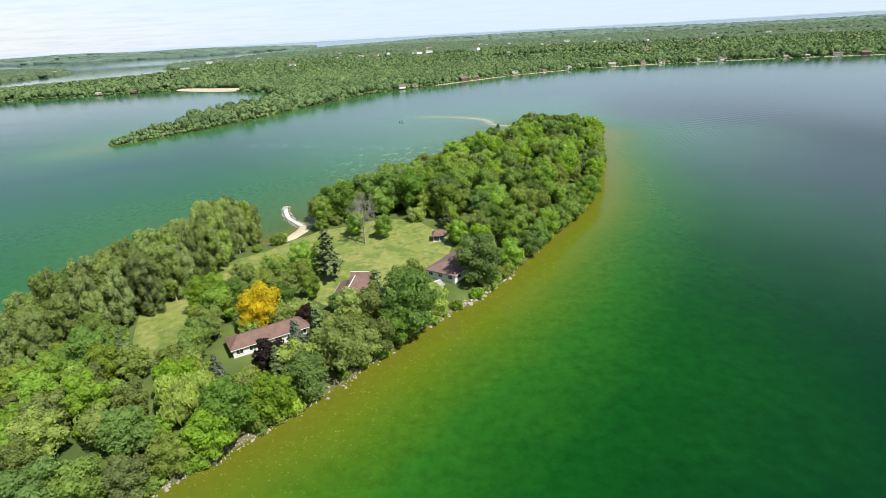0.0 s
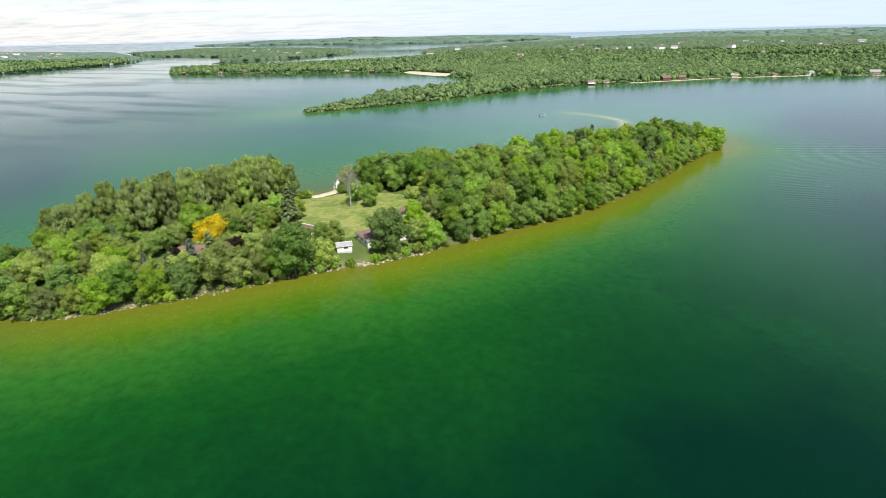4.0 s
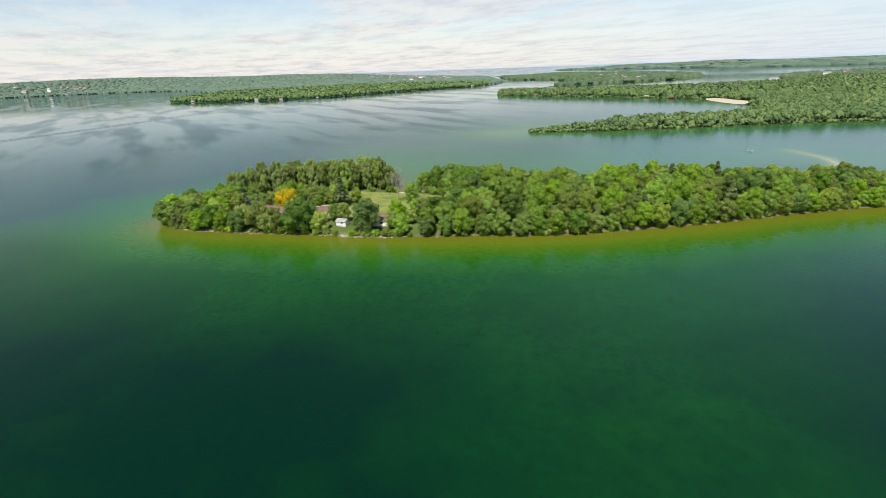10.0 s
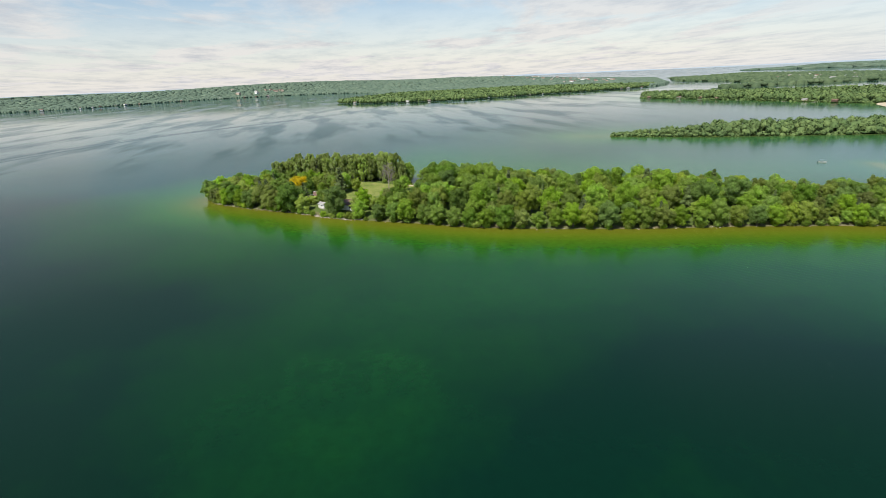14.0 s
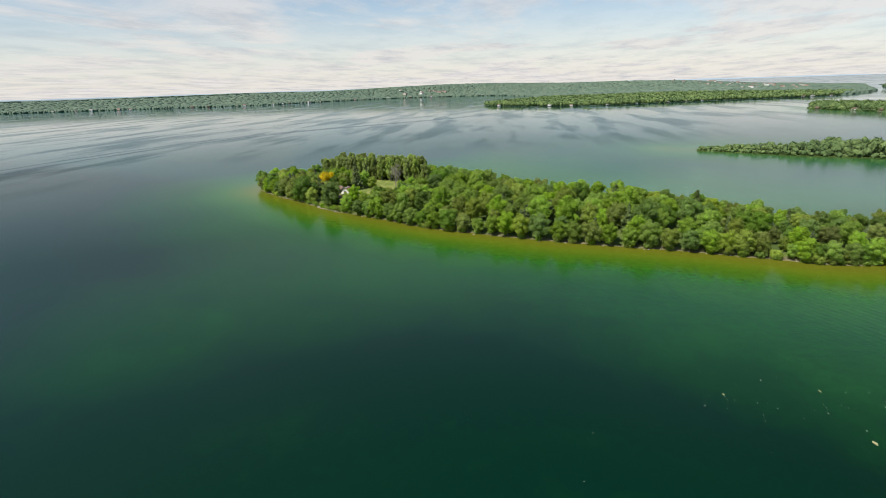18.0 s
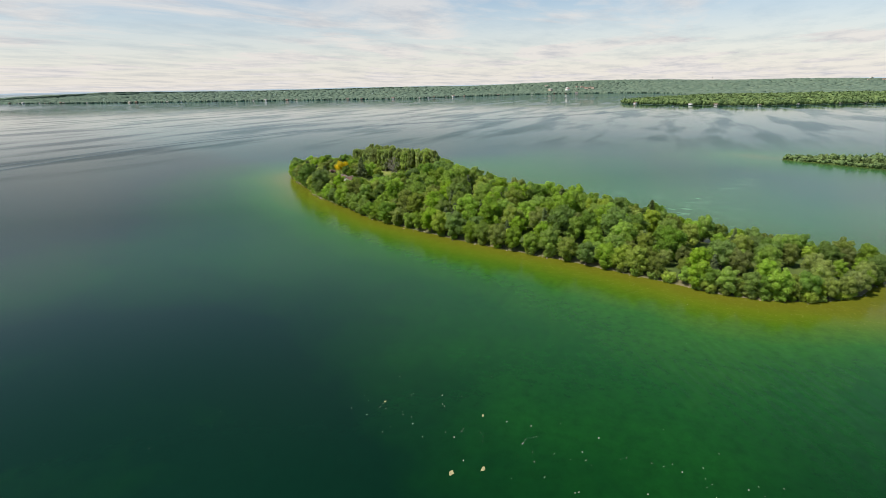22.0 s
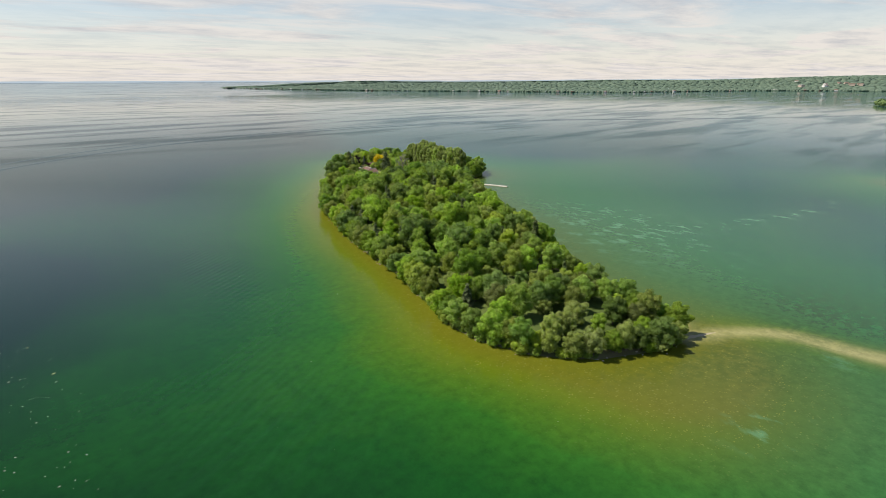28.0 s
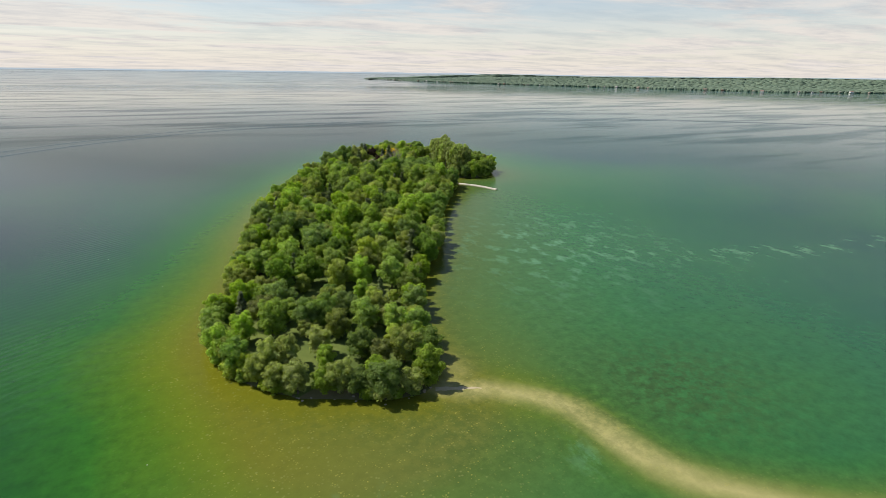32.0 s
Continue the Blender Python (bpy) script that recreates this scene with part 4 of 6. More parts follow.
def willow(seed, height, radius, count, size):
    rng = np.random.default_rng(seed)
    lobes = [(radius * rng.uniform(0.35, 0.7) * math.cos(k * 2.4), radius * rng.uniform(0.35, 0.7) * math.sin(k * 2.4), height * rng.uniform(0.25, 0.85), radius * rng.uniform(0.28, 0.45)) for k in range(14)]
    lobes.append((0, 0, height * 0.6, radius * 0.6))
    v, f = crown_of(lobes, rng, count, size, 0.35, 1.9, 0.8, droop=0.9)
    tubes = [([(0, 0, -0.4), (0.2, 0, height * 0.3), (0, 0.3, height * 0.7)], [0.45, 0.32, 0.12])]
    return fast_mesh("crown", v, f), limbs("trunk", tubes)


def poplar(seed, height, radius, count, size):
    """Tall, with steep limbs and upright sprays."""
    rng = np.random.default_rng(seed)
    lobes = []
    for k in range(60):
        q = rng.uniform(0.02, 1.0)
        w = radius * (0.98 - 0.5 * max(0.0, q - 0.5)) * rng.uniform(0.25, 0.75)
        lobes.append((w * math.cos(k * 2.4), w * math.sin(k * 2.4), height * (0.1 + 0.80 * q), radius * rng.uniform(0.14, 0.26)))
    v, f = crown_of(lobes, rng, count, size, 0.5, 1.9, 0.8, tall=1.8)
    tubes = [([(0, 0, -0.4), (0, 0.1, height * 0.5), (0, 0, height * 0.93)], [0.36, 0.22, 0.05])]
    for k in range(8):
        a = k * 2.4
        tubes.append(([(0, 0, height * (0.15 + 0.06 * k)), (math.cos(a) * radius * 0.5, math.sin(a) * radius * 0.5, height * (0.33 + 0.06 * k))], [0.1, 0.03]))
    return fast_mesh("crown", v, f), limbs("trunk", tubes)


def conifer(seed, height, radius, tiers, size, ragged=0.25, bare=0.12, power=0.85):
    """Whorls of drooping boughs on a straight trunk."""
    rng = np.random.default_rng(seed)
    p, nrm, tubes = [], [], [([(0, 0, -0.4), (0, 0, height * 0.5), (0, 0, height * 0.99)], [0.28, 0.16, 0.02])]
    for k in range(tiers):
        q = bare + (1 - bare) * (k + rng.uniform(-0.2, 0.2)) / tiers
        reach = radius * (1 - q) ** power * rng.uniform(1 - ragged, 1 + ragged) + 0.25
        arms = 9 if k < tiers * 0.6 else 6
        for j in range(arms):
            a = 2 * math.pi * (j + rng.uniform(-0.3, 0.3)) / arms + k
            rr = reach * rng.uniform(1 - ragged, 1.05)
            z0 = height * q
            tip = (math.cos(a) * rr, math.sin(a) * rr, z0 - 0.12 * rr)
            if j % 2 == 0:
                tubes.append(([(0, 0, z0), tip], [0.05, 0.015]))
            n = max(4, int(rr * 9.0))
            for i in range(n):
                f = (i + 0.6) / n
                spread = (1 - f * 0.6) * rr * 0.28
                p.append((tip[0] * f + rng.normal(0, spread * 0.5), tip[1] * f + rng.normal(0, spread * 0.5), z0 - 0.12 * rr * f + rng.normal(0, 0.12)))
                nrm.append((0.4 * math.cos(a), 0.4 * math.sin(a), 1.0))
    v, f = leaves(np.array(p), np.array(nrm), rng, size, 1.7, 0.45)
    return fast_mesh("boughs", v, f), limbs("trunk", tubes)


def bare_tree(seed, height, spread):
    """A leafless tree: forking grey limbs down to twigs."""
    rng = np.random.default_rng(seed)
    trunk, twigs = [([(0, 0, -0.4), (0.15, 0, height * 0.3), (0.1, 0.1, height * 0.62), (0.3, 0, height * 0.96)], [0.38, 0.3, 0.17, 0.03])], []

    def fork(p, d, length, r, depth):
        mid = p + d * length * 0.5 + Vector(rng.normal(0, 0.06 * length, 3))
        end = p + d * length + Vector(rng.normal(0, 0.08 * length, 3))
        twigs.append(([tuple(p), tuple(mid), tuple(end)], [r, r * 0.75, r * 0.4]))
        if depth:
            for _ in range(5):
                q = (d + Vector(rng.normal(0, 0.5, 3)) + Vector((0, 0, 0.25))).normalized()
                fork(p.lerp(end, rng.uniform(0.35, 1.0)), q, length * rng.uniform(0.45, 0.65), r * 0.5, depth - 1)

    for k in range(12):
        a = k * 2.4
        d = Vector((math.cos(a) * spread, math.sin(a) * spread, height * 0.42)).normalized()
        fork(Vector((0.1, 0, height * (0.22 + 0.055 * k))), d, height * 0.30 * (1.1 - 0.05 * k), 0.11, 3)
    return limbs("branches", twigs), limbs("trunk", trunk)


KINDS = {}


def define(kind, maker, crown_material, bark, name, label, category, crown_name="crown", variants=1, **args):
    made = []
    for k in range(variants):
        c, t = maker(seed=hash_of(kind) + k, **args)
        made.append((c, t))
    KINDS[kind] = dict(made=made, first=[None] * variants, mats=(crown_material, bark), name=name, label=label, category=category, crown_name=crown_name)


def hash_of(word):
    return sum(ord(c) * (i + 3) for i, c in enumerate(word))


def plant(kind, x, y, scale=1.0, turn=None, tall=1.0, variant=None, label="", group="trees on the island", sink=0.0):
    k = KINDS[kind]
    n = len(k["made"])
    v = int(RNG.integers(0, n)) if variant is None else variant
    turn = RNG.uniform(0, 360) if turn is None else turn
    m = Matrix.Translation((x, y, gz(x, y) - sink)) @ Matrix.Rotation(radians(turn), 4, "Z") @ Matrix.Diagonal((scale, scale, scale * tall, 1))
    if k["first"][v] is None:
        ob = thing(k["name"], k["label"], k["category"], group)
        crown, trunk = k["made"][v]
        part("trunk", trunk, k["mats"][1], ob)
        part(k["crown_name"], crown, k["mats"][0], ob)
        k["first"][v] = ob
        ob.matrix_basis = m
    else:
        # the scale of the first one stays out of the copy's
        src = k["first"][v]
        ob = copy_thing(src, Matrix.Identity(4))
        ob.matrix_basis = m
        tagged(ob, k["label"], k["category"], group)
    if label:
        tagged(ob, label)
    return ob


define("green", broadleaf, M_LEAF, M_BARK, "broadleaf_tree", "mid-green broadleaf tree with a full rounded crown", "tree", variants=5, height=12.5, radius=4.9, count=3300, size=0.25, low=0.06)
define("dark", broadleaf, M_LEAF_DARK, M_BARK, "maple_tree", "dark green maple with a dense domed crown", "tree", variants=3, height=13.0, radius=5.2, count=3700, size=0.25, squash=0.8, low=0.06)
define("light", broadleaf, M_LEAF_LIGHT, M_BARK, "ash_tree", "bright yellow-green broadleaf tree in fresh leaf", "tree", variants=3, height=11.5, radius=4.4, count=3000, size=0.24, low=0.06)
define("olive", broadleaf, M_LEAF_OLIVE, M_BARK, "oak_tree", "dull olive-green broadleaf tree with an open crown", "tree", variants=2, height=12.0, radius=4.7, count=2800, size=0.24, low=0.06)
define("willow", willow, M_LEAF_LIGHT, M_BARK, "willow_tree", "pale yellow-green weeping willow", "tree", height=10.0, radius=5.0, count=5200, size=0.20)
define("poplar", poplar, M_POPLAR, M_BARK_PALE, "poplar_tree", "tall grey-green poplar in a close row", "tree", variants=3, height=19.0, radius=4.6, count=6400, size=0.185)
define("gold", broadleaf, M_GOLD, M_BARK, "golden_tree", "bright golden-yellow tree beside the long bungalow", "tree", height=9.8, radius=5.4, count=5200, size=0.19, low=0.05)
define("purple", broadleaf, M_PURPLE, M_BARK, "copper_beech", "dark purple-leaved tree in front of the long bungalow", "tree", height=7.0, radius=3.0, count=2400, size=0.20, low=0.05)
define("pine", conifer, M_NEEDLE, M_BARK, "pine_tree", "dark ragged pine rising above the other crowns", "tree", "foliage", 2, height=15.0, radius=4.0, tiers=15, size=0.42, ragged=0.4, bare=0.2, power=0.6)
define("spruce", conifer, M_NEEDLE_BLUE, M_BARK, "blue_spruce", "grey-blue conical spruce among broadleaf trees", "tree", "foliage", 1, height=11.0, radius=3.0, tiers=20, size=0.34)
define("fir", conifer, M_NEEDLE, M_BARK, "fir_tree", "dark green fir with layered drooping boughs", "tree", "foliage", 2, height=13.0, radius=3.8, tiers=17, size=0.42, ragged=0.45)
define("dead", bare_tree, M_BARK_PALE, M_BARK_PALE, "bare_tree", "tall grey tree with thin bare upper limbs", "tree", "crown", 1, height=17.0, spread=5.0)
define("bush", broadleaf, M_LEAF, M_BARK, "shrub", "low rounded green shrub at the water's edge", "shrub", variants=3, height=3.4, radius=2.3, count=900, size=0.20, low=0.0)
define("palebush", broadleaf, M_LEAF_LIGHT, M_BARK, "shrub", "pale grey-green shrub hanging over the water", "shrub", variants=1, height=4.0, radius=3.0, count=1200, size=0.20, low=0.0)

HOUSE_SPOTS = [(-49, 109, 8), (-42, 113.5, 8), (-35, 117, 7.5), (-28, 116, 4), (-22.8, 114.2, 4.5), (-43, 94, 4), (-46, 101, 6), (-58, 200, 12), (-65.5, 96, 5), (-62, 84, 3), (-24.5, 138, 10), (-17, 140, 6), (-3, 137, 6), (3, 151, 10.5), (-1, 176, 7), (-4, 168, 9), (-10, 149, 7), (-30, 125.5, 6.5), (-35, 129, 5), (-51, 105, 4.5), (-17, 133, 5)]
TAKEN = []


def tree(kind, x, y, scale=1.0, **kw):
    TAKEN.append((x, y, KIND_R.get(kind, 4.0) * scale))
    return plant(kind, x, y, scale, **kw)


KIND_R = dict(green=4.9, dark=5.2, light=4.4, olive=4.7, willow=5.0, poplar=3.0, gold=4.8, purple=3.0, pine=3.0, spruce=2.8, fir=3.4, dead=4.0, bush=2.0, palebush=2.4)
# trees that stand out
tree("gold", -47, 122, 1.1)
tree("purple", -38.5, 100.5, 1.3)
tree("spruce", -32.3, 100.5, 1.25)
tree("spruce", -49, 97, 0.75)
tree("fir", -28.5, 104.5, 1.15, label="tall olive-brown fir between the bungalow and the shore")
tree("fir", -35.5, 95.5, 0.85)
tree("olive", -24, 103, 1.25, label="pale olive broadleaf tree at the stony shore")
tree("purple", -35.5, 121, 0.85, label="brownish bare-looking purple tree beside the bungalow")
tree("willow", -51, 87, 1.05)
tree("dark", -42, 83.5, 0.95)
tree("olive", -41, 90, 0.78)
tree("light", -55, 97, 0.8)
tree("green", -58, 106, 0.7)
tree("light", -63, 122, 0.6)
tree("dark", -9.3, 118.5, 1.36, label="large dark broadleaf tree leaning over the shore")
tree("pine", -18, 126.5, 0.85, label="grey-green fir beside the brown-roofed house")
tree("light", -3.2, 125.8, 0.92, label="fresh green tree beside the path to the bunkhouse")
tree("dark", 10.5, 143.5, 1.26, label="round full-crowned maple in front of the white cottage")
tree("green", 23, 168, 0.8)
tree("bush", 9, 137, 0.9)
tree("bush", 3, 131, 0.8)
tree("bush", -1, 128, 0.8)
tree("pine", -34, 147, 1.12, label="tall dark fir standing at the edge of the lawn")
tree("green", -42, 150, 0.95)
tree("light", -39, 157, 0.75)
tree("green", -48, 142, 0.8)
tree("dark", -57, 132, 0.7)
tree("dead", -27, 176, 1.05)
tree("green", -21, 181, 0.72, label="small round tree on the open lawn")
tree("green", -31, 186, 0.75)
tree("fir", -72, 104, 0.85)
tree("light", -82, 134, 0.62)
tree("pine", 41, 306, 1.08)
tree("pine", 39, 347, 0.95)
tree("dark", 15, 190, 1.1)
tree("pine", 2, 188, 0.62)
for x, y, k, size in ((-38, 207, "dark", 1.25), (-30, 213, "dark", 1.34), (-20, 212, "dark", 1.38), (-11, 209, "dark", 1.36), (-46, 202, "green", 0.95), (-5, 221, "green", 1.3), (1, 206, "dark", 1.28),
                      (8, 216, "green", 1.25), (-20.5, 108.5, "olive", 0.95), (-32, 97, "light", 1.0), (-51, 148, "light", 0.8), (-37, 136, "green", 0.62), (-44, 136, "light", 0.72), (-29, 128, "dark", 0.45), (9, 200, "light", 1.0)):
    tree(k, x, y, size)
for x, y, k, size in ((75, 394, "green", 0.8), (83, 396, "light", 0.78), (68, 398, "green", 0.72), (78, 387, "dark", 0.75), (90, 402, "olive", 0.7)):
    tree(k, x, y, size)
tree("olive", -7, 270, 1.1)
tree("palebush", 106, 357, 0.9)
tree("palebush", 57, 209, 0.9)
tree("palebush", 98, 338, 0.7)
for row in range(3):
    for k in range(14):
        f = (k + 0.33 * row) / 14
        x = -105 + 24 * f + 8 * math.sin(3.0 * f) + 5.2 * row + RNG.uniform(-1, 1)
        tree("poplar", x, 102 + 88 * f + RNG.uniform(-1.2, 1.2), RNG.uniform(0.98, 1.10) - 0.05 * row - 0.1 * (f < 0.2), tall=RNG.uniform(0.96, 1.04))


def fill(n_max, step, test, kinds, scale, edge):
    """Fills the woods at even spacing, largest gaps first."""
    xs, ys = zip(*SHORE)
    spots = []
    for _ in range(9000):
        x, y = RNG.uniform(min(xs), max(xs)), RNG.uniform(min(ys), max(ys))
        spots.append((x, y))
    sp = np.array(spots)
    ok = inside(sp[:, 0], sp[:, 1], SHORE) & (edge_distance(sp[:, 0], sp[:, 1], SHORE) > edge)
    lawn_in = inside(sp[:, 0], sp[:, 1], LAWN_EDGE)
    lawn_d = edge_distance(sp[:, 0], sp[:, 1], LAWN_EDGE)
    ok &= ~lawn_in & (lawn_d > 2.0)
    made = 0
    for x, y in sp[ok]:
        if made >= n_max or not test(x, y):
            continue
        s = RNG.uniform(*scale) * (0.76 if y > 365 else 0.88 if y > 335 else 1.07 if y > 195 else 1.0)
        if any((x - a) ** 2 + (y - b) ** 2 < (step * 0.5 * s + min(r, 5) * 0.46) ** 2 for a, b, r in TAKEN):
            continue
        if any((x - a) ** 2 + (y - b) ** 2 < r ** 2 for a, b, r in HOUSE_SPOTS):
            continue
        # nothing that hides the houses from the lake
        if (-2 < x < 18 and 128 < y < 152) or (abs((y - 135.6) + 0.38 * (x + 25.8)) < 5 and -26 < x < 8) or (abs((y - 152) + 0.5 * (x - 4)) < 5.5 and 4 < x < 24):
            continue
        tree(RNG.choice(kinds), x, y, s, tall=RNG.uniform(0.88, 1.14))
        made += 1
    return made


run = 0.0
for i, (x, y) in enumerate(SHORE):
    x1, y1 = SHORE[(i + 1) % len(SHORE)]
    run += math.hypot(x1 - x, y1 - y)
    if run < 5.6:
        continue
    run = 0.0
    t = Vector((x1 - x, y1 - y)).normalized()
    ins = RNG.uniform(0.5, 1.7)
    tx, ty = x - t.y * ins, y + t.x * ins
    if math.hypot(tx + 58, ty - 200) < 14 or (-12 < tx < 25 and 118 < ty < 164) or any((tx - a) ** 2 + (ty - b) ** 2 < (0.5 * r) ** 2 for a, b, r in TAKEN):
        continue
    tree(RNG.choice(["green", "green", "light", "dark", "olive"]), tx, ty, RNG.uniform(0.72, 1.0) * (0.84 if ty > 350 else 1.0), tall=RNG.uniform(0.85, 1.1))
# a second row stands close behind the shore, so that no bank shows
run = 0.0
for i, (x, y) in enumerate(SHORE):
    x1, y1 = SHORE[(i + 1) % len(SHORE)]
    run += math.hypot(x1 - x, y1 - y)
    if run < 3.0 or y < 170 or x < 18:
        continue
    t = Vector((x1 - x, y1 - y)).normalized()
    tx, ty = x - t.y * 1.9, y + t.x * 1.9
    if any((tx - a) ** 2 + (ty - b) ** 2 < (2.4 + 0.25 * r) ** 2 for a, b, r in TAKEN):
        continue
    run = 0.0
    tree(RNG.choice(["green", "olive", "dark", "light"]), tx, ty, RNG.uniform(0.62, 0.9) * (0.86 if ty > 350 else 1.0), tall=RNG.uniform(0.9, 1.15))
fill(125, 7.6, lambda x, y: y > 195 or x > 12, ["green", "green", "green", "dark", "light", "olive"], (0.8, 1.15), 1.2)
fill(70, 7.2, lambda x, y: y <= 195, ["green", "light", "green", "olive", "dark", "light"], (0.66, 0.95), 1.2)
fill(50, 4.6, lambda x, y: True, ["green", "dark", "light", "olive"], (0.5, 0.72), 0.8)
fill(28, 3.6, lambda x, y: y > 285, ["green", "light", "dark", "olive"], (0.6, 0.85), 1.0)
fill(16, 6.0, lambda x, y: y > 200, ["fir"], (0.7, 0.95), 4.0)
for _ in range(400):
    x, y = RNG.uniform(-105, 20), RNG.uniform(62, 215)
    if len([1 for a, b, r in TAKEN if (x - a) ** 2 + (y - b) ** 2 < (0.62 * r + 1.2) ** 2]) or not inside(np.array([x]), np.array([y]), SHORE)[0]:
        continue
    if inside(np.array([x]), np.array([y]), LAWN_EDGE)[0] or any((x - a) ** 2 + (y - b) ** 2 < (r - 2) ** 2 for a, b, r in HOUSE_SPOTS):
        continue
    TAKEN.append((x, y, 2.0))
    plant(RNG.choice(["bush", "bush", "palebush"]), x, y, RNG.uniform(0.7, 1.3), label="low green shrub in the undergrowth", group="shrubs in the undergrowth")
# shrubs along the water
acc = 0.0
for i, (x, y) in enumerate(SHORE):
    x1, y1 = SHORE[(i + 1) % len(SHORE)]
    acc += math.hypot(x1 - x, y1 - y)
    if acc < (2.3 if x > 10 and y > 160 else 3.6):
        continue
    acc = 0.0
    if math.hypot(x + 58, y - 200) < 14 or (-6 < x < 8 and 124 < y < 140) or RNG.uniform() < 0.16:
        continue
    t = Vector((x1 - x, y1 - y)).normalized()
    plant(RNG.choice(["bush", "bush", "bush", "palebush"]), x - t.y * 0.8, y + t.x * 0.8, RNG.uniform(0.6, 1.15), group="shrubs along the shore", sink=0.3)


# ---- buildings ----
def box(bm, x0, x1, y0, y1, z0, z1):
    m = Matrix.Translation(((x0 + x1) / 2, (y0 + y1) / 2, (z0 + z1) / 2)) @ Matrix.Diagonal((x1 - x0, y1 - y0, z1 - z0, 1))
    bmesh.ops.create_cube(bm, size=1.0, matrix=m)
    return bm


def walls(length, depth, height, gable=0.0):
    """Four walls of 0.2 m, with gables along x where wanted, without a lid."""
    bm = bmesh.new()
    a, b, t = length / 2, depth / 2, 0.2
    box(bm, -a, a, -b, -b + t, 0, height)
    box(bm, -a, a, b - t, b, 0, height)
    for sx in (-1, 1):
        x0, x1 = sorted((sx * a, sx * (a - t)))
        box(bm, x0, x1, -b + t, b - t, 0, height)
        if gable:
            vs = [bm.verts.new((x, y, z)) for x in (x0, x1) for y, z in ((-b, height), (b, height), (0, height + gable))]
            bm.faces.new((vs[0], vs[1], vs[2]))
            bm.faces.new((vs[5], vs[4], vs[3]))
            bm.faces.new((vs[0], vs[2], vs[5], vs[3]))
            bm.faces.new((vs[2], vs[1], vs[4], vs[5]))
            bm.faces.new((vs[1], vs[0], vs[3], vs[4]))
    return bm


def slope(length, run, rise, over, t=0.16, hip=0.0):
    """One roof plane, ridge along x at y=0, falling towards -y; hip: how far its ridge is cut back at both ends."""
    bm = bmesh.new()
    a = length / 2 + over
    k = rise / run
    yb, zb = -(run + over), -over * k
    top = [(-a + hip, 0, rise), (a - hip, 0, rise)]
    bot = [(a, yb, zb), (-a, yb, zb)]
    up_v = [bm.verts.new(p) for p in top + bot]
    dn_v = [bm.verts.new((p[0], p[1], p[2] - t)) for p in top + bot]
    bm.faces.new(up_v[::-1])
    bm.faces.new(dn_v)
    for i in range(4):
        j = (i + 1) % 4
        bm.faces.new((up_v[i], up_v[j], dn_v[j], dn_v[i]))
    bmesh.ops.recalc_face_normals(bm, faces=bm.faces)
    return bm


def hip_end(depth, rise, over, hip, t=0.16):
    """The triangular roof plane at the +x end, its foot at x=0."""
    bm = bmesh.new()
    b = depth / 2 + over
    k = rise / (depth / 2)
    pts = [(over, -b, -over * k), (over, b, -over * k), (over - hip, 0, rise)]
    up_v = [bm.verts.new(p) for p in pts]
    dn_v = [bm.verts.new((p[0], p[1], p[2] - t)) for p in pts]
    bm.faces.new(up_v)
    bm.faces.new(dn_v[::-1])
    for i in range(3):
        j = (i + 1) % 3
        bm.faces.new((up_v[j], up_v[i], dn_v[i], dn_v[j]))
    bmesh.ops.recalc_face_normals(bm, faces=bm.faces)
    return bm


def window(parent, x, y, z, w, h, turn):
    m = Matrix.Translation((x, y, z)) @ Matrix.Rotation(radians(turn), 4, "Z")
    bm = bmesh.new()
    for q in ((-w / 2 - 0.08, -w / 2, -h / 2 - 0.08, h / 2 + 0.08), (w / 2, w / 2 + 0.08, -h / 2 - 0.08, h / 2 + 0.08), (-w / 2, w / 2, h / 2, h / 2 + 0.08), (-w / 2, w / 2, -h / 2 - 0.08, -h / 2), (-0.03, 0.03, -h / 2, h / 2)):
        box(bm, q[0], q[1], -0.07, 0.02, q[2], q[3])
    win = part("window", bm, M_TRIM, parent)
    win.matrix_basis = m
    part("pane", box(bmesh.new(), -w / 2, w / 2, -0.045, -0.015, -h / 2, h / 2), M_GLASS, win)
    bm = box(bmesh.new(), -w / 2 - 0.14, w / 2 + 0.14, -0.14, 0.0, -h / 2 - 0.14, -h / 2 - 0.085)
    part("sill", bm, M_TRIM, win)
    return win


def door(parent, x, y, turn, w=0.95, h=2.05, material=None):
    bm = box(bmesh.new(), -w / 2, w / 2, -0.06, 0.0, 0.02, h)
    d = part("door", bm, material or M_BROWNWALL, parent)
    d.matrix_basis = Matrix.Translation((x, y, 0)) @ Matrix.Rotation(radians(turn), 4, "Z")
    part("handle", box(bmesh.new(), w / 2 - 0.14, w / 2 - 0.09, -0.12, -0.06, 0.98, 1.1), M_DARK, d)
    return d


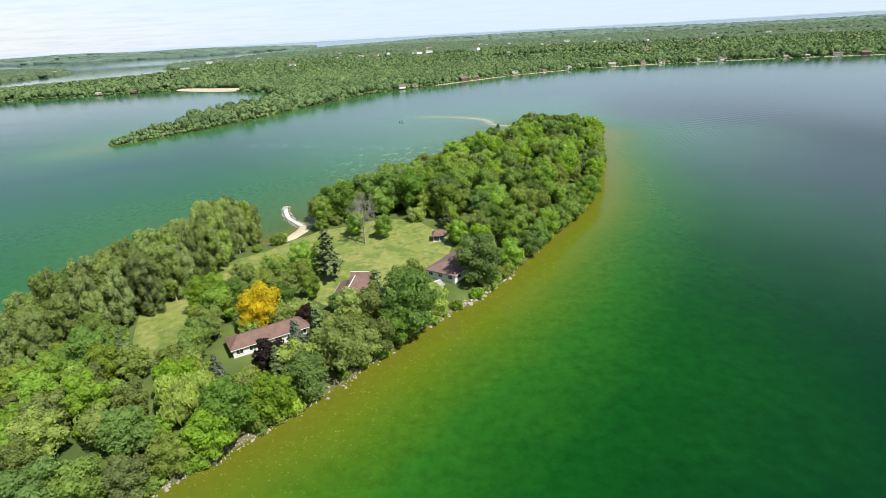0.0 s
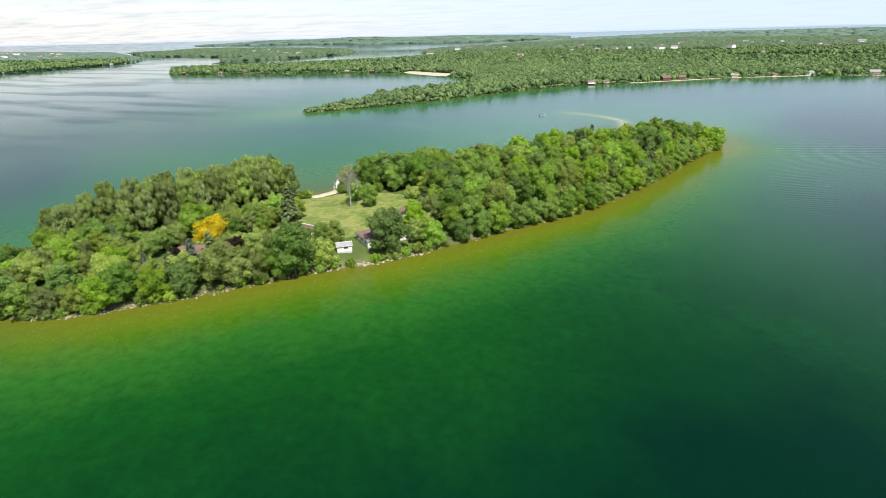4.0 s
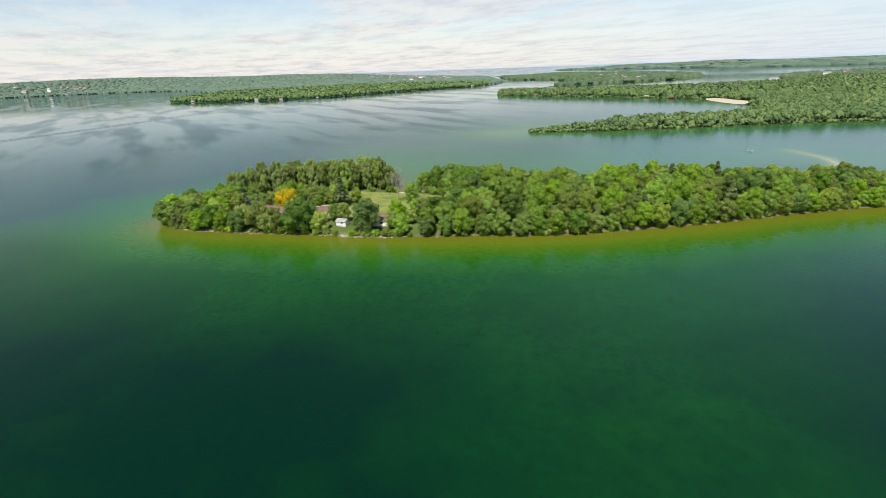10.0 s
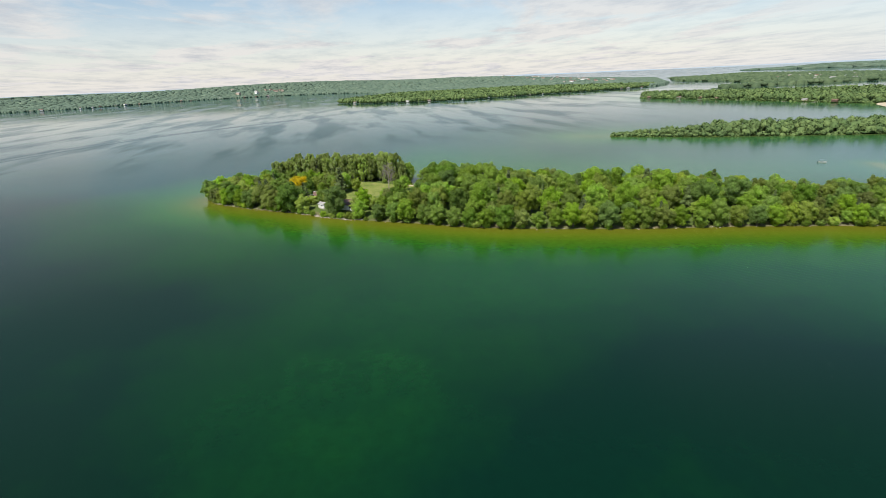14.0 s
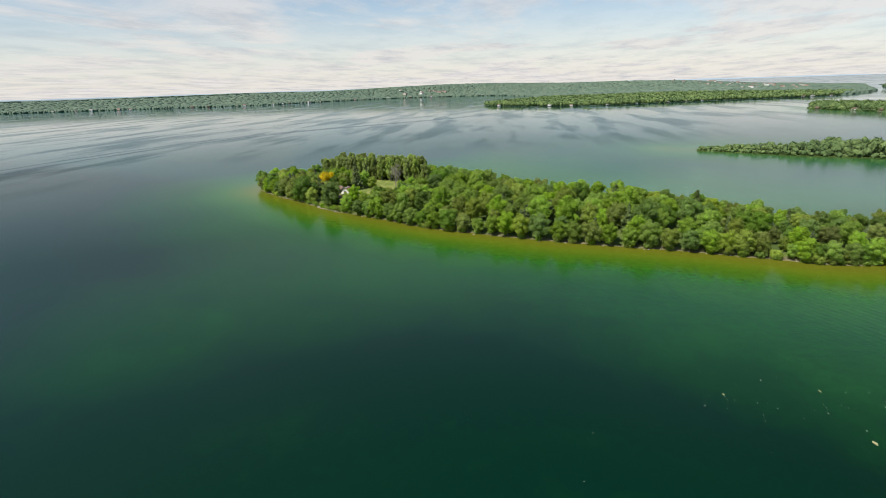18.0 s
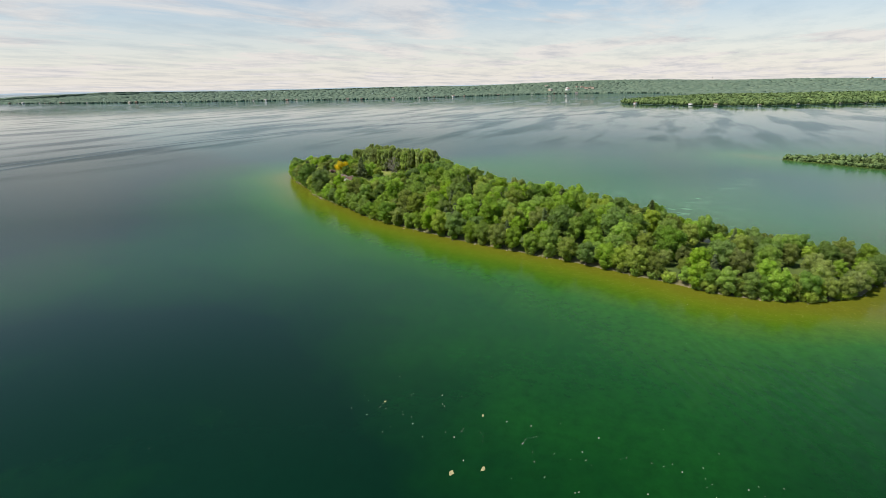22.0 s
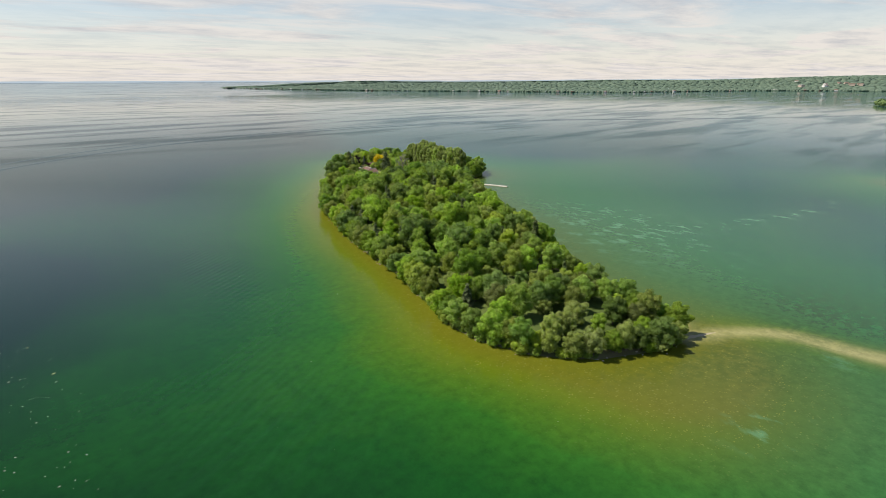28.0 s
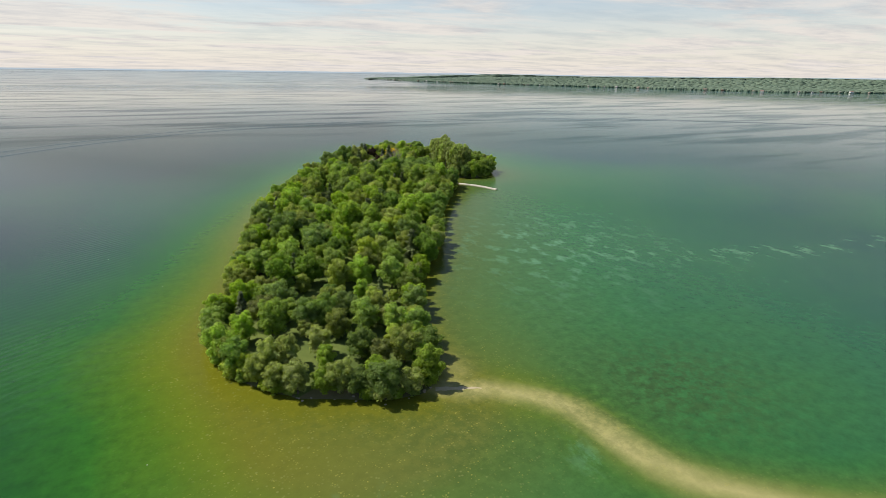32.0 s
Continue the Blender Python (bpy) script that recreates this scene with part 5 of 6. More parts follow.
def gable_house(name, label, at, turn, length, depth, height, rise, roof, wall, over=0.5, hip=0.0, chimney=False, windows=(), doors=()):
    h = thing(name, label, "house", at=at, turn=turn)
    part("foundation", box(bmesh.new(), -length / 2 + 0.05, length / 2 - 0.05, -depth / 2 + 0.05, depth / 2 - 0.05, -1.2, 0.03), M_CONCRETE, h)
    part("wall", walls(length, depth, height, 0 if hip else rise - 0.02), wall, h)
    for s in (0, 180):
        r = part("roof", slope(length, depth / 2, rise, over, hip=hip), roof, h)
        r.matrix_basis = Matrix.Translation((0, 0, height + 0.12)) @ Matrix.Rotation(radians(s), 4, "Z")
        g = part("gutter", box(bmesh.new(), -length / 2 - over, length / 2 + over, -depth / 2 - over - 0.1, -depth / 2 - over, height - over * rise / (depth / 2) - 0.06, height - over * rise / (depth / 2) + 0.06), M_TRIM, h)
        g.matrix_basis = Matrix.Rotation(radians(s), 4, "Z")
    if hip:
        for s in (0, 180):
            r = part("roof", hip_end(depth, rise, over, hip), roof, h)
            r.matrix_basis = Matrix.Rotation(radians(s), 4, "Z") @ Matrix.Translation((length / 2, 0, height + 0.12))
    cap = box(bmesh.new(), -length / 2 - over + hip, length / 2 + over - hip, -0.14, 0.14, height + rise + 0.08, height + rise + 0.17)
    part("ridge_cap", cap, M_TRIM if not hip else roof, h)
    if chimney:
        part("chimney", box(bmesh.new(), -0.4, 0.4, 0.4, 1.1, height, height + rise + 0.9), M_BROWNWALL, h)
    for x, y, t, w, hh in windows:
        window(h, x, y, 1.45, w, hh, t)
    for x, y, t in doors:
        door(h, x, y, t)
    return h


def side_windows(length, depth, n, w=1.2, h=1.0):
    out = []
    for k in range(n):
        x = -length / 2 + length * (k + 0.5) / n
        out += [(x, -depth / 2 - 0.002, 0, w, h), (x, depth / 2 + 0.002, 180, w, h)]
    return out


def base_z(x, y):
    return gz(x, y) + 0.15


# long bungalow
L, D = 18.0, 6.2
gable_house("bungalow", "long low white bungalow with a red-brown roof", (-43.2, 114.2, base_z(-43.2, 114.2)), 31, L, D, 2.5, 1.5, M_ROOF, M_WHITE, hip=2.6,
            windows=side_windows(L, D, 6, 1.5, 1.2) + [(-L / 2 - 0.002, -1.2, 270, 1.1, 1.2), (-L / 2 - 0.002, 1.2, 270, 1.1, 1.2), (L / 2 + 0.002, 1.4, 90, 1.2, 1.2)], doors=[(1.5, -D / 2 - 0.002, 0)])
# gabled house, its wing and its garage
hz = base_z(-25, 136)
gable_house("house", "white gabled house with a red-brown roof", (-25.8, 135.6, hz), 84, 8.0, 8.2, 2.5, 1.9, M_ROOF, M_WHITE, chimney=True, windows=side_windows(8.0, 8.2, 3) + [(-4.002, 1.8, 270, 1.2, 1.0)], doors=[(2.0, -4.102, 0)])
gable_house("house_wing", "white wing of the house under a red-brown gable", (-23.2, 143.2, hz), -6, 7.0, 6.4, 2.4, 1.7, M_ROOF, M_WHITE, 0.45, windows=[(3.502, 0, 90, 1.4, 1.0), (0.5, -3.202, 0, 1.4, 1.0)])
gable_house("garage", "small white garage with a brown roof beside the house", (-23.2, 128.6, hz - 0.1), 84, 4.4, 4.0, 2.2, 1.2, M_ROOF_DARK, M_WHITE, 0.35, windows=[(-2.202, 0, 270, 1.0, 0.9)], doors=[(0.5, -2.002, 0)])
gable_house("garden_shed", "small white shed with a tan gabled roof among shore trees", (-22.8, 114.2, base_z(-22.8, 114.2)), 100, 4.4, 2.9, 2.1, 1.0, M_ROOF_TAN, M_WHITE, 0.3, windows=[(-2.202, 0, 270, 0.8, 0.7)], doors=[(0.4, -1.452, 0)])
# bunkhouse by the water
gable_house("bunkhouse", "small white bunkhouse with a pale grey roof near the shore", (-3.4, 137.0, base_z(-3.4, 137.0)), 41, 5.0, 3.2, 2.05, 0.7, M_ROOF_GREY, M_WHITE, 0.3, windows=[(0.5, -1.602, 0, 1.2, 1.0)], doors=[])
# cottage
L, D = 18.5, 10.0
gable_house("cottage", "white cottage with a low brown hipped roof", (4.0, 152.2, base_z(4.0, 152.2)), 56, L, D, 2.6, 1.9, M_ROOF_DARK, M_WHITE, hip=5.4,
            windows=side_windows(L, D, 4, 1.5, 1.1) + [(-L / 2 - 0.002, k, 270, 1.3, 0.9) for k in (-3.4, 0, 3.4)] + [(L / 2 + 0.002, 0, 90, 1.5, 1.1)], doors=[(5.9, -D / 2 - 0.002, 0)])


def gazebo(x, y):
    h = thing("gazebo", "open garden pavilion with white posts and a red-brown roof", "gazebo", at=(x, y, gz(x, y) + 0.2))
    part("floor", box(bmesh.new(), -2.2, 2.2, -1.9, 1.9, -0.4, 0.08), M_CONCRETE, h)
    for px, py in ((-2, -1.7), (2, -1.7), (-2, 1.7), (2, 1.7), (0, -1.7), (0, 1.7)):
        part("post", box(bmesh.new(), px - 0.09, px + 0.09, py - 0.09, py + 0.09, 0.08, 2.4), M_TRIM, h)
    part("back_wall", box(bmesh.new(), -2.0, 2.0, 1.62, 1.69, 0.1, 1.0), M_BROWNWALL, h)
    for s in (0, 180):
        r = part("roof", slope(4.4, 1.9, 1.2, 0.45, hip=1.4), M_ROOF, h)
        r.matrix_basis = Matrix.Translation((0, 0, 2.45)) @ Matrix.Rotation(radians(s), 4, "Z")
        r = part("roof", hip_end(3.8, 1.2, 0.45, 1.4), M_ROOF, h)
        r.matrix_basis = Matrix.Rotation(radians(s), 4, "Z") @ Matrix.Translation((2.2, 0, 2.45))
    return h


gazebo(-1.0, 176.5)


# ---- shore ----
def rock_mesh(seed):
    rng = np.random.default_rng(seed)
    bm = bmesh.new()
    bmesh.ops.create_icosphere(bm, subdivisions=2, radius=1.0)
    for v in bm.verts:
        v.co = Vector((v.co.x * 1.0, v.co.y * 0.75, v.co.z * 0.6)) * (1 + 0.28 * noise.noise(v.co * 1.6 + Vector((seed, 0, 0)))) * rng.uniform(0.93, 1.07)
    me = bpy.data.meshes.new("shore_rock")
    bm.to_mesh(me)
    bm.free()
    me.materials.append(M_ROCK)
    return me


ROCKS = [rock_mesh(k) for k in range(6)]


def rocks_between(a, b, n, size, spread=0.9):
    for _ in range(n):
        f = RNG.uniform()
        i = int(RNG.integers(a, b))
        (x0, y0), (x1, y1) = SHORE[i % len(SHORE)], SHORE[(i + 1) % len(SHORE)]
        x, y = x0 + (x1 - x0) * f + RNG.normal(0, spread), y0 + (y1 - y0) * f + RNG.normal(0, spread)
        s = RNG.uniform(*size)
        ob = new("shore_rock", ROCKS[int(RNG.integers(0, 6))])
        ob.matrix_basis = Matrix.Translation((x, y, max(gz(x, y), -0.1) + s * 0.2)) @ Matrix.Rotation(RNG.uniform(0, 6.28), 4, "Z") @ Matrix.Scale(s, 4)
        tagged(ob, "pale weathered limestone boulder at the waterline", "rock", "rocks along the shore")


rocks_between(8, 36, 125, (0.18, 0.5))
rocks_between(27, 33, 50, (0.3, 0.7), 0.7)
rocks_between(36, 92, 75, (0.2, 0.45), 0.7)


def pebbles(a, b, n):
    """Loose rubble at the waterline, as one mesh."""
    bm = bmesh.new()
    bmesh.ops.create_icosphere(bm, subdivisions=1, radius=1.0)
    tv = np.array([v.co[:] for v in bm.verts])
    tf = np.array([[v.index for v in f.verts] for f in bm.faces])
    bm.free()
    i = RNG.integers(a, b, n)
    p = np.array(SHORE)
    q = p[i % len(p)] + (p[(i + 1) % len(p)] - p[i % len(p)]) * RNG.uniform(0, 1, n)[:, None] + RNG.normal(0, 0.75, (n, 2))
    size = (0.07 + 0.28 * RNG.uniform(0, 1, n) ** 2.5)[:, None, None]
    shape = tv[None] * RNG.uniform(0.7, 1.2, (n, len(tv), 1)) * RNG.uniform(0.6, 1.2, (n, 1, 3)) * size
    z = np.array([max(gz(x, y), -0.03) for x, y in q])
    v = shape + np.column_stack([q, z + 0.03])[:, None, :]
    f = tf[None] + (np.arange(n) * len(tv))[:, None, None]
    me = fast_mesh("shore_pebbles", v.reshape(-1, 3), f.reshape(-1, 3))
    me.materials.append(M_ROCK)
    tagged(new("shore_pebbles", me), "pale loose rubble and stones along the waterline", "stones", kind="stuff")


pebbles(6, 34, 650)


def jetty():
    line = [(-55.5, 207), (-60, 213), (-65, 220), (-68.5, 229), (-71, 238)]
    j = thing("jetty", "curved pale stone and concrete jetty in the shallows", "jetty")
    verts, faces = [], []
    pts = [Vector(p) for p in line]
    for i, p in enumerate(pts):
        t = (pts[min(i + 1, 4)] - pts[max(i - 1, 0)]).normalized()
        n = Vector((t.y, -t.x))
        for e, z in ((-1.3, -0.9), (-0.9, 0.5), (0.9, 0.5), (1.3, -0.9)):
            q = p + n * e
            verts.append((q.x, q.y, z))
        if i:
            o = (i - 1) * 4
            faces += [(o + k, o + k + 1, o + k + 5, o + k + 4) for k in range(3)]
    faces += [(0, 1, 2, 3), (19, 18, 17, 16)]
    part("deck", mesh_of("deck", verts, faces), M_CONCRETE, j)
    for k in range(70):
        f = RNG.uniform(0, 3.999)
        i = int(f)
        p = pts[i].lerp(pts[i + 1], f - i)
        t = (pts[i + 1] - pts[i]).normalized()
        side_s = RNG.choice([-1, 1]) * RNG.uniform(1.2, 2.1)
        o = part("stone", ROCKS[int(RNG.integers(0, 6))], M_ROCK, j)
        s = RNG.uniform(0.3, 0.6)
        o.matrix_basis = Matrix.Translation((p.x + t.y * side_s, p.y - t.x * side_s, 0.08)) @ Matrix.Rotation(RNG.uniform(0, 6.28), 4, "Z") @ Matrix.Scale(s, 4)
    return j


jetty()


def bench(x, y, z, turn):
    b = thing("bench", "small grey wooden bench at the end of the jetty", "bench", at=(x, y, z), turn=turn)
    part("seat", box(bmesh.new(), -0.8, 0.8, -0.2, 0.2, 0.42, 0.47), M_WOOD_GREY, b)
    part("backrest", box(bmesh.new(), -0.8, 0.8, 0.2, 0.25, 0.5, 0.9), M_WOOD_GREY, b)
    for px in (-0.7, 0.66):
        for py in (-0.18, 0.14):
            part("leg", box(bmesh.new(), px, px + 0.05, py, py + 0.05, 0, 0.42), M_WOOD_GREY, b)


bench(-69.6, 233.5, 0.5, 20)


def fallen_log(x, y, turn, length):
    t = thing("driftwood_log", "pale bleached log lying at the shore with bare branches", "log", at=(x, y, 0.3), turn=turn)
    part("stem", limbs("stem", [([(0, 0, 0), (length * 0.5, 0.2, 0.08), (length, 0, 0.15)], [0.28, 0.22, 0.12])]), M_WOOD_GREY, t)
    for k in range(5):
        f = length * (0.35 + 0.13 * k)
        a = RNG.uniform(-1, 1)
        part("branch", limbs("branch", [([(f, 0, 0.1), (f + 0.8, a, 0.5), (f + 1.7, a * 2.2, 0.7)], [0.08, 0.05, 0.02])]), M_WOOD_GREY, t)


fallen_log(105, 387, -25, 6.5)
fallen_log(107, 380, 10, 5.0)


def algae(name, spots, material, label):
    """Ragged flat clots floating on the water."""
    vs, fs = [], []
    for x, y, s in spots:
        n, o = 9, len(vs)
        vs.append((x, y, 0.03))
        ph = RNG.uniform(0, 6.28)
        for k in range(n):
            r = s * RNG.uniform(0.45, 1.15)
            vs.append((x + r * math.cos(ph + 6.283 * k / n) * 1.3, y + r * math.sin(ph + 6.283 * k / n) * 0.7, 0.015))
        fs += [(o, o + 1 + k, o + 1 + (k + 1) % n) for k in range(n)]
    me = mesh_of(name, vs, fs)
    me.materials.append(material)
    return tagged(new(name, me), label, "algae", kind="stuff")


algae("algae_mats", [(225, 323.5, 0.75), (222, 328.5, 0.65), (209, 301, 0.4), (206, 323, 0.38)], M_ALGAE, "tan ragged algae mats floating on deep water")
algae("foam_flecks", [(212 + RNG.normal(0, 4.5), RNG.uniform(295, 385), RNG.uniform(0.06, 0.2)) for _ in range(80)] + [(RNG.uniform(120, 260), RNG.uniform(230, 430), RNG.uniform(0.05, 0.11)) for _ in range(50)],
      M_FOAM, "small pale flecks drifting in a loose line")


def wake(line, width, high):
    """A low swell line on the water."""
    pts = [Vector(p) for p in line]
    for _ in range(3):
        pts = [pts[0]] + [q for a, b in zip(pts, pts[1:]) for q in (a.lerp(b, 0.25), a.lerp(b, 0.75))] + [pts[-1]]
    vs, fs = [], []
    for i, p in enumerate(pts):
        t = (pts[min(i + 1, len(pts) - 1)] - pts[max(i - 1, 0)]).normalized()
        n = Vector((t.y, -t.x))
        for e, z in ((-1, -0.02), (-0.45, high), (0.1, high * 1.1), (1, -0.02)):
            q = p + n * e * width
            vs.append((q.x, q.y, z))
        if i:
            o = (i - 1) * 4
            fs += [(o + k, o + k + 1, o + k + 5, o + k + 4) for k in range(3)]
    me = mesh_of("boat_wake", vs, fs)
    me.materials.append(M_WATER)
    for name, value in (("depth", 12.0), ("teal", 0.6), ("gloss", 0.6)):
        me.attributes.new(name, "FLOAT", "POINT").data.foreach_set("value", np.full(len(vs), value, np.float32))
    return tagged(new("boat_wake", me), "long low wake line crossing the open lake", "wake", kind="stuff")


W_LINE = [(260, -20), (180, -120), (46, -215), (-138, -255), (-380, -235), (-640, -140), (-860, 60), (-1050, 190), (-1380, 320)]
wake(W_LINE, 2.8, 0.27)
wake([(x + 10, y - 26) for x, y in W_LINE[:-1]] + [W_LINE[-1]], 2.4, 0.22)


# ---- boats and marks ----
def motorboat(x, y, turn, scale, label, canopy=True):
    b = thing("motorboat", label, "boat", at=(x, y, 0), turn=turn)
    b.scale = (scale,) * 3
    bm = bmesh.new()
    rings = []
    for px, w, dp, sheer in ((-2.6, 0.95, 0.35, 0.62), (-1.2, 1.05, 0.38, 0.62), (0.4, 1.02, 0.36, 0.68), (1.7, 0.7, 0.28, 0.78), (2.7, 0.08, 0.0, 0.9)):
        rings.append([bm.verts.new(p) for p in ((px, -w, sheer), (px, -w * 0.8, -dp * 0.4), (px, 0, -dp), (px, w * 0.8, -dp * 0.4), (px, w, sheer))])
    for r0, r1 in zip(rings, rings[1:]):
        for k in range(4):
            bm.faces.new((r0[k], r0[k + 1], r1[k + 1], r1[k]))
    bm.faces.new(rings[0][::-1])
    bmesh.ops.solidify(bm, geom=bm.faces[:], thickness=0.06)
    part("hull", bm, M_HULL, b)
    part("deck", box(bmesh.new(), -2.5, 1.2, -0.8, 0.8, 0.12, 0.18), M_WOOD_GREY, b)
    part("console", box(bmesh.new(), 0.1, 0.6, -0.4, 0.4, 0.18, 1.05), M_HULL_BLUE, b)
    part("seat", box(bmesh.new(), -1.0, -0.5, -0.6, 0.6, 0.18, 0.6), M_DARK, b)
    part("windscreen", box(bmesh.new(), 0.62, 0.66, -0.55, 0.55, 0.9, 1.35), M_GLASS, b)
    part("outboard_motor", box(bmesh.new(), -3.0, -2.6, -0.2, 0.2, -0.3, 1.0), M_DARK, b)
    if canopy:
        part("canopy", box(bmesh.new(), -1.4, 0.8, -0.85, 0.85, 1.9, 1.96), M_HULL_BLUE, b)
        for px in (-1.3, 0.7):
            for py in (-0.8, 0.76):
                part("post", box(bmesh.new(), px, px + 0.04, py, py + 0.04, 0.5, 1.9), M_TRIM, b)
    return b


motorboat(-30, 485, 40, 0.95, "small dark-topped motorboat lying still on the lake")
motorboat(-1420, 330, 200, 2.2, "white motor cruiser far out on the lake", canopy=False)


def marker(x, y):
    m = thing("channel_marker", "slim dark marker buoy standing in the water", "buoy", at=(x, y, 0))
    part("float", limbs("float", [([(0, 0, -0.6), (0, 0, 0.35)], [0.3, 0.28])]), M_DARK, m)
    part("pole", limbs("pole", [([(0, 0, 0.3), (0, 0, 2.0)], [0.11, 0.08])]), M_DARK, m)


marker(226, 483)


# ---- far houses ----
def far_house(x, y, z, turn, l, d, h, rise, wall, roof, label, group):
    fx, fy, fz, k = (float(v) for v in far_map(x, y))
    o = thing("house", label, "house", group, at=(fx, fy, fz + z * k), turn=turn)
    o.scale = (k,) * 3
    part("wall", walls(l, d, h, rise), wall, o)
    bm = slope(l, d / 2, rise, 0.6)
    other = slope(l, d / 2, rise, 0.6)
    other.transform(Matrix.Rotation(math.pi, 4, "Z"))
    tmp = bpy.data.meshes.new("roof")
    other.to_mesh(tmp)
    other.free()
    bm.from_mesh(tmp)
    bpy.data.meshes.remove(tmp)
    bm.transform(Matrix.Translation((0, 0, h + 0.1)))
    part("roof", bm, roof, o)
    return o


r3 = np.random.default_rng(5)


def along_shore(poly, i0, i1, gap, inset, group, size, walls_m, roofs_m, skip=0.25):
    for i in range(i0, i1):
        (x0, y0), (x1, y1) = poly[i % len(poly)], poly[(i + 1) % len(poly)]
        n = int(math.hypot(x1 - x0, y1 - y0) / gap)
        for k in range(n):
            if r3.uniform() < skip:
                continue
            f = (k + r3.uniform(0.2, 0.8)) / n
            t = Vector((x1 - x0, y1 - y0)).normalized()
            x, y = x0 + (x1 - x0) * f, y0 + (y1 - y0) * f
            nx, ny = -t.y, t.x
            if not inside(np.array([x + nx * inset]), np.array([y + ny * inset]), poly)[0]:
                nx, ny = -nx, -ny
            s = r3.uniform(*size)
            w = int(r3.integers(0, len(walls_m)))
            q = inset * r3.uniform(0.6, 1.3)
            far_house(x + nx * q, y + ny * q, 1.4, math.degrees(math.atan2(t.y, t.x)) + r3.uniform(-15, 15), 11 * s, 7.5 * s, 3.2 * s, 2.2 * s, walls_m[w], roofs_m[int(r3.integers(0, len(roofs_m)))],
                      "small waterside cottage among trees on the far shore", group)


W_SET, R_SET = [M_WHITE, M_BUFF, M_WHITE, M_BROWNWALL], [M_ROOF_DARK, M_ROOF_GREY, M_ROOF]
along_shore(MAINLAND, 5, 12, 42, 3.5, "cottages on the mainland shore", (0.7, 1.25), W_SET, R_SET, 0.2)
along_shore(MAINLAND, 31, 35, 50, 4, "cottages on the bay shore", (0.7, 1.1), W_SET, R_SET, 0.25)
along_shore(WEST, 0, 6, 55, 5, "cottages on the peninsula", (0.6, 1.1), [M_WHITE, M_BUFF, M_WHITE], [M_ROOF_GREY, M_ROOF_DARK], 0.4)
along_shore(WEST, 15, 24, 75, 6, "houses on the west shore", (0.9, 1.7), [M_WHITE, M_BUFF, M_WHITE, M_BROWNWALL], R_SET, 0.3)


def town_houses(n, cx0, cy0, rx, ry, poly, z_lift, size, label, group, walls_m):
    for _ in range(n):
        x, y = cx0 + r3.normal(0, rx), cy0 + r3.normal(0, ry)
        if not inside(np.array([x]), np.array([y]), poly)[0]:
            continue
        s = r3.uniform(*size)
        z = float(land_height(np.array([x]), np.array([y]), poly)[0]) + z_lift
        far_house(x, y, z, r3.uniform(0, 180), 20 * s, 11 * s, 6 * s, 2.5 * s, walls_m[int(r3.integers(0, len(walls_m)))], R_SET[int(r3.integers(0, 3))], label, group)


town_houses(26, -1700, 2250, 260, 240, OUT["ground_town"], 5, (0.6, 1.0), "pale building in the small town across the water", "buildings of the small town", [M_WHITE, M_BUFF, M_WHITE])
town_houses(60, -4000, 2000, 900, 300, OUT["ground_west"], 4, (0.6, 1.4), "pale town building on the far hillside", "buildings on the far hillside", [M_WHITE, M_BUFF, M_BUFF])
town_houses(9, -4450, -430, 150, 120, OUT["ground_west"], 4, (1.3, 2.2), "buff building of a hillside estate", "hillside estate buildings", [M_BUFF, M_WHITE])
town_houses(55, 350, 2050, 800, 450, OUT["ground_mainland"], 8, (0.6, 1.3), "pale farm or works building among woods", "buildings among the woods", [M_WHITE, M_BUFF, M_WHITE])


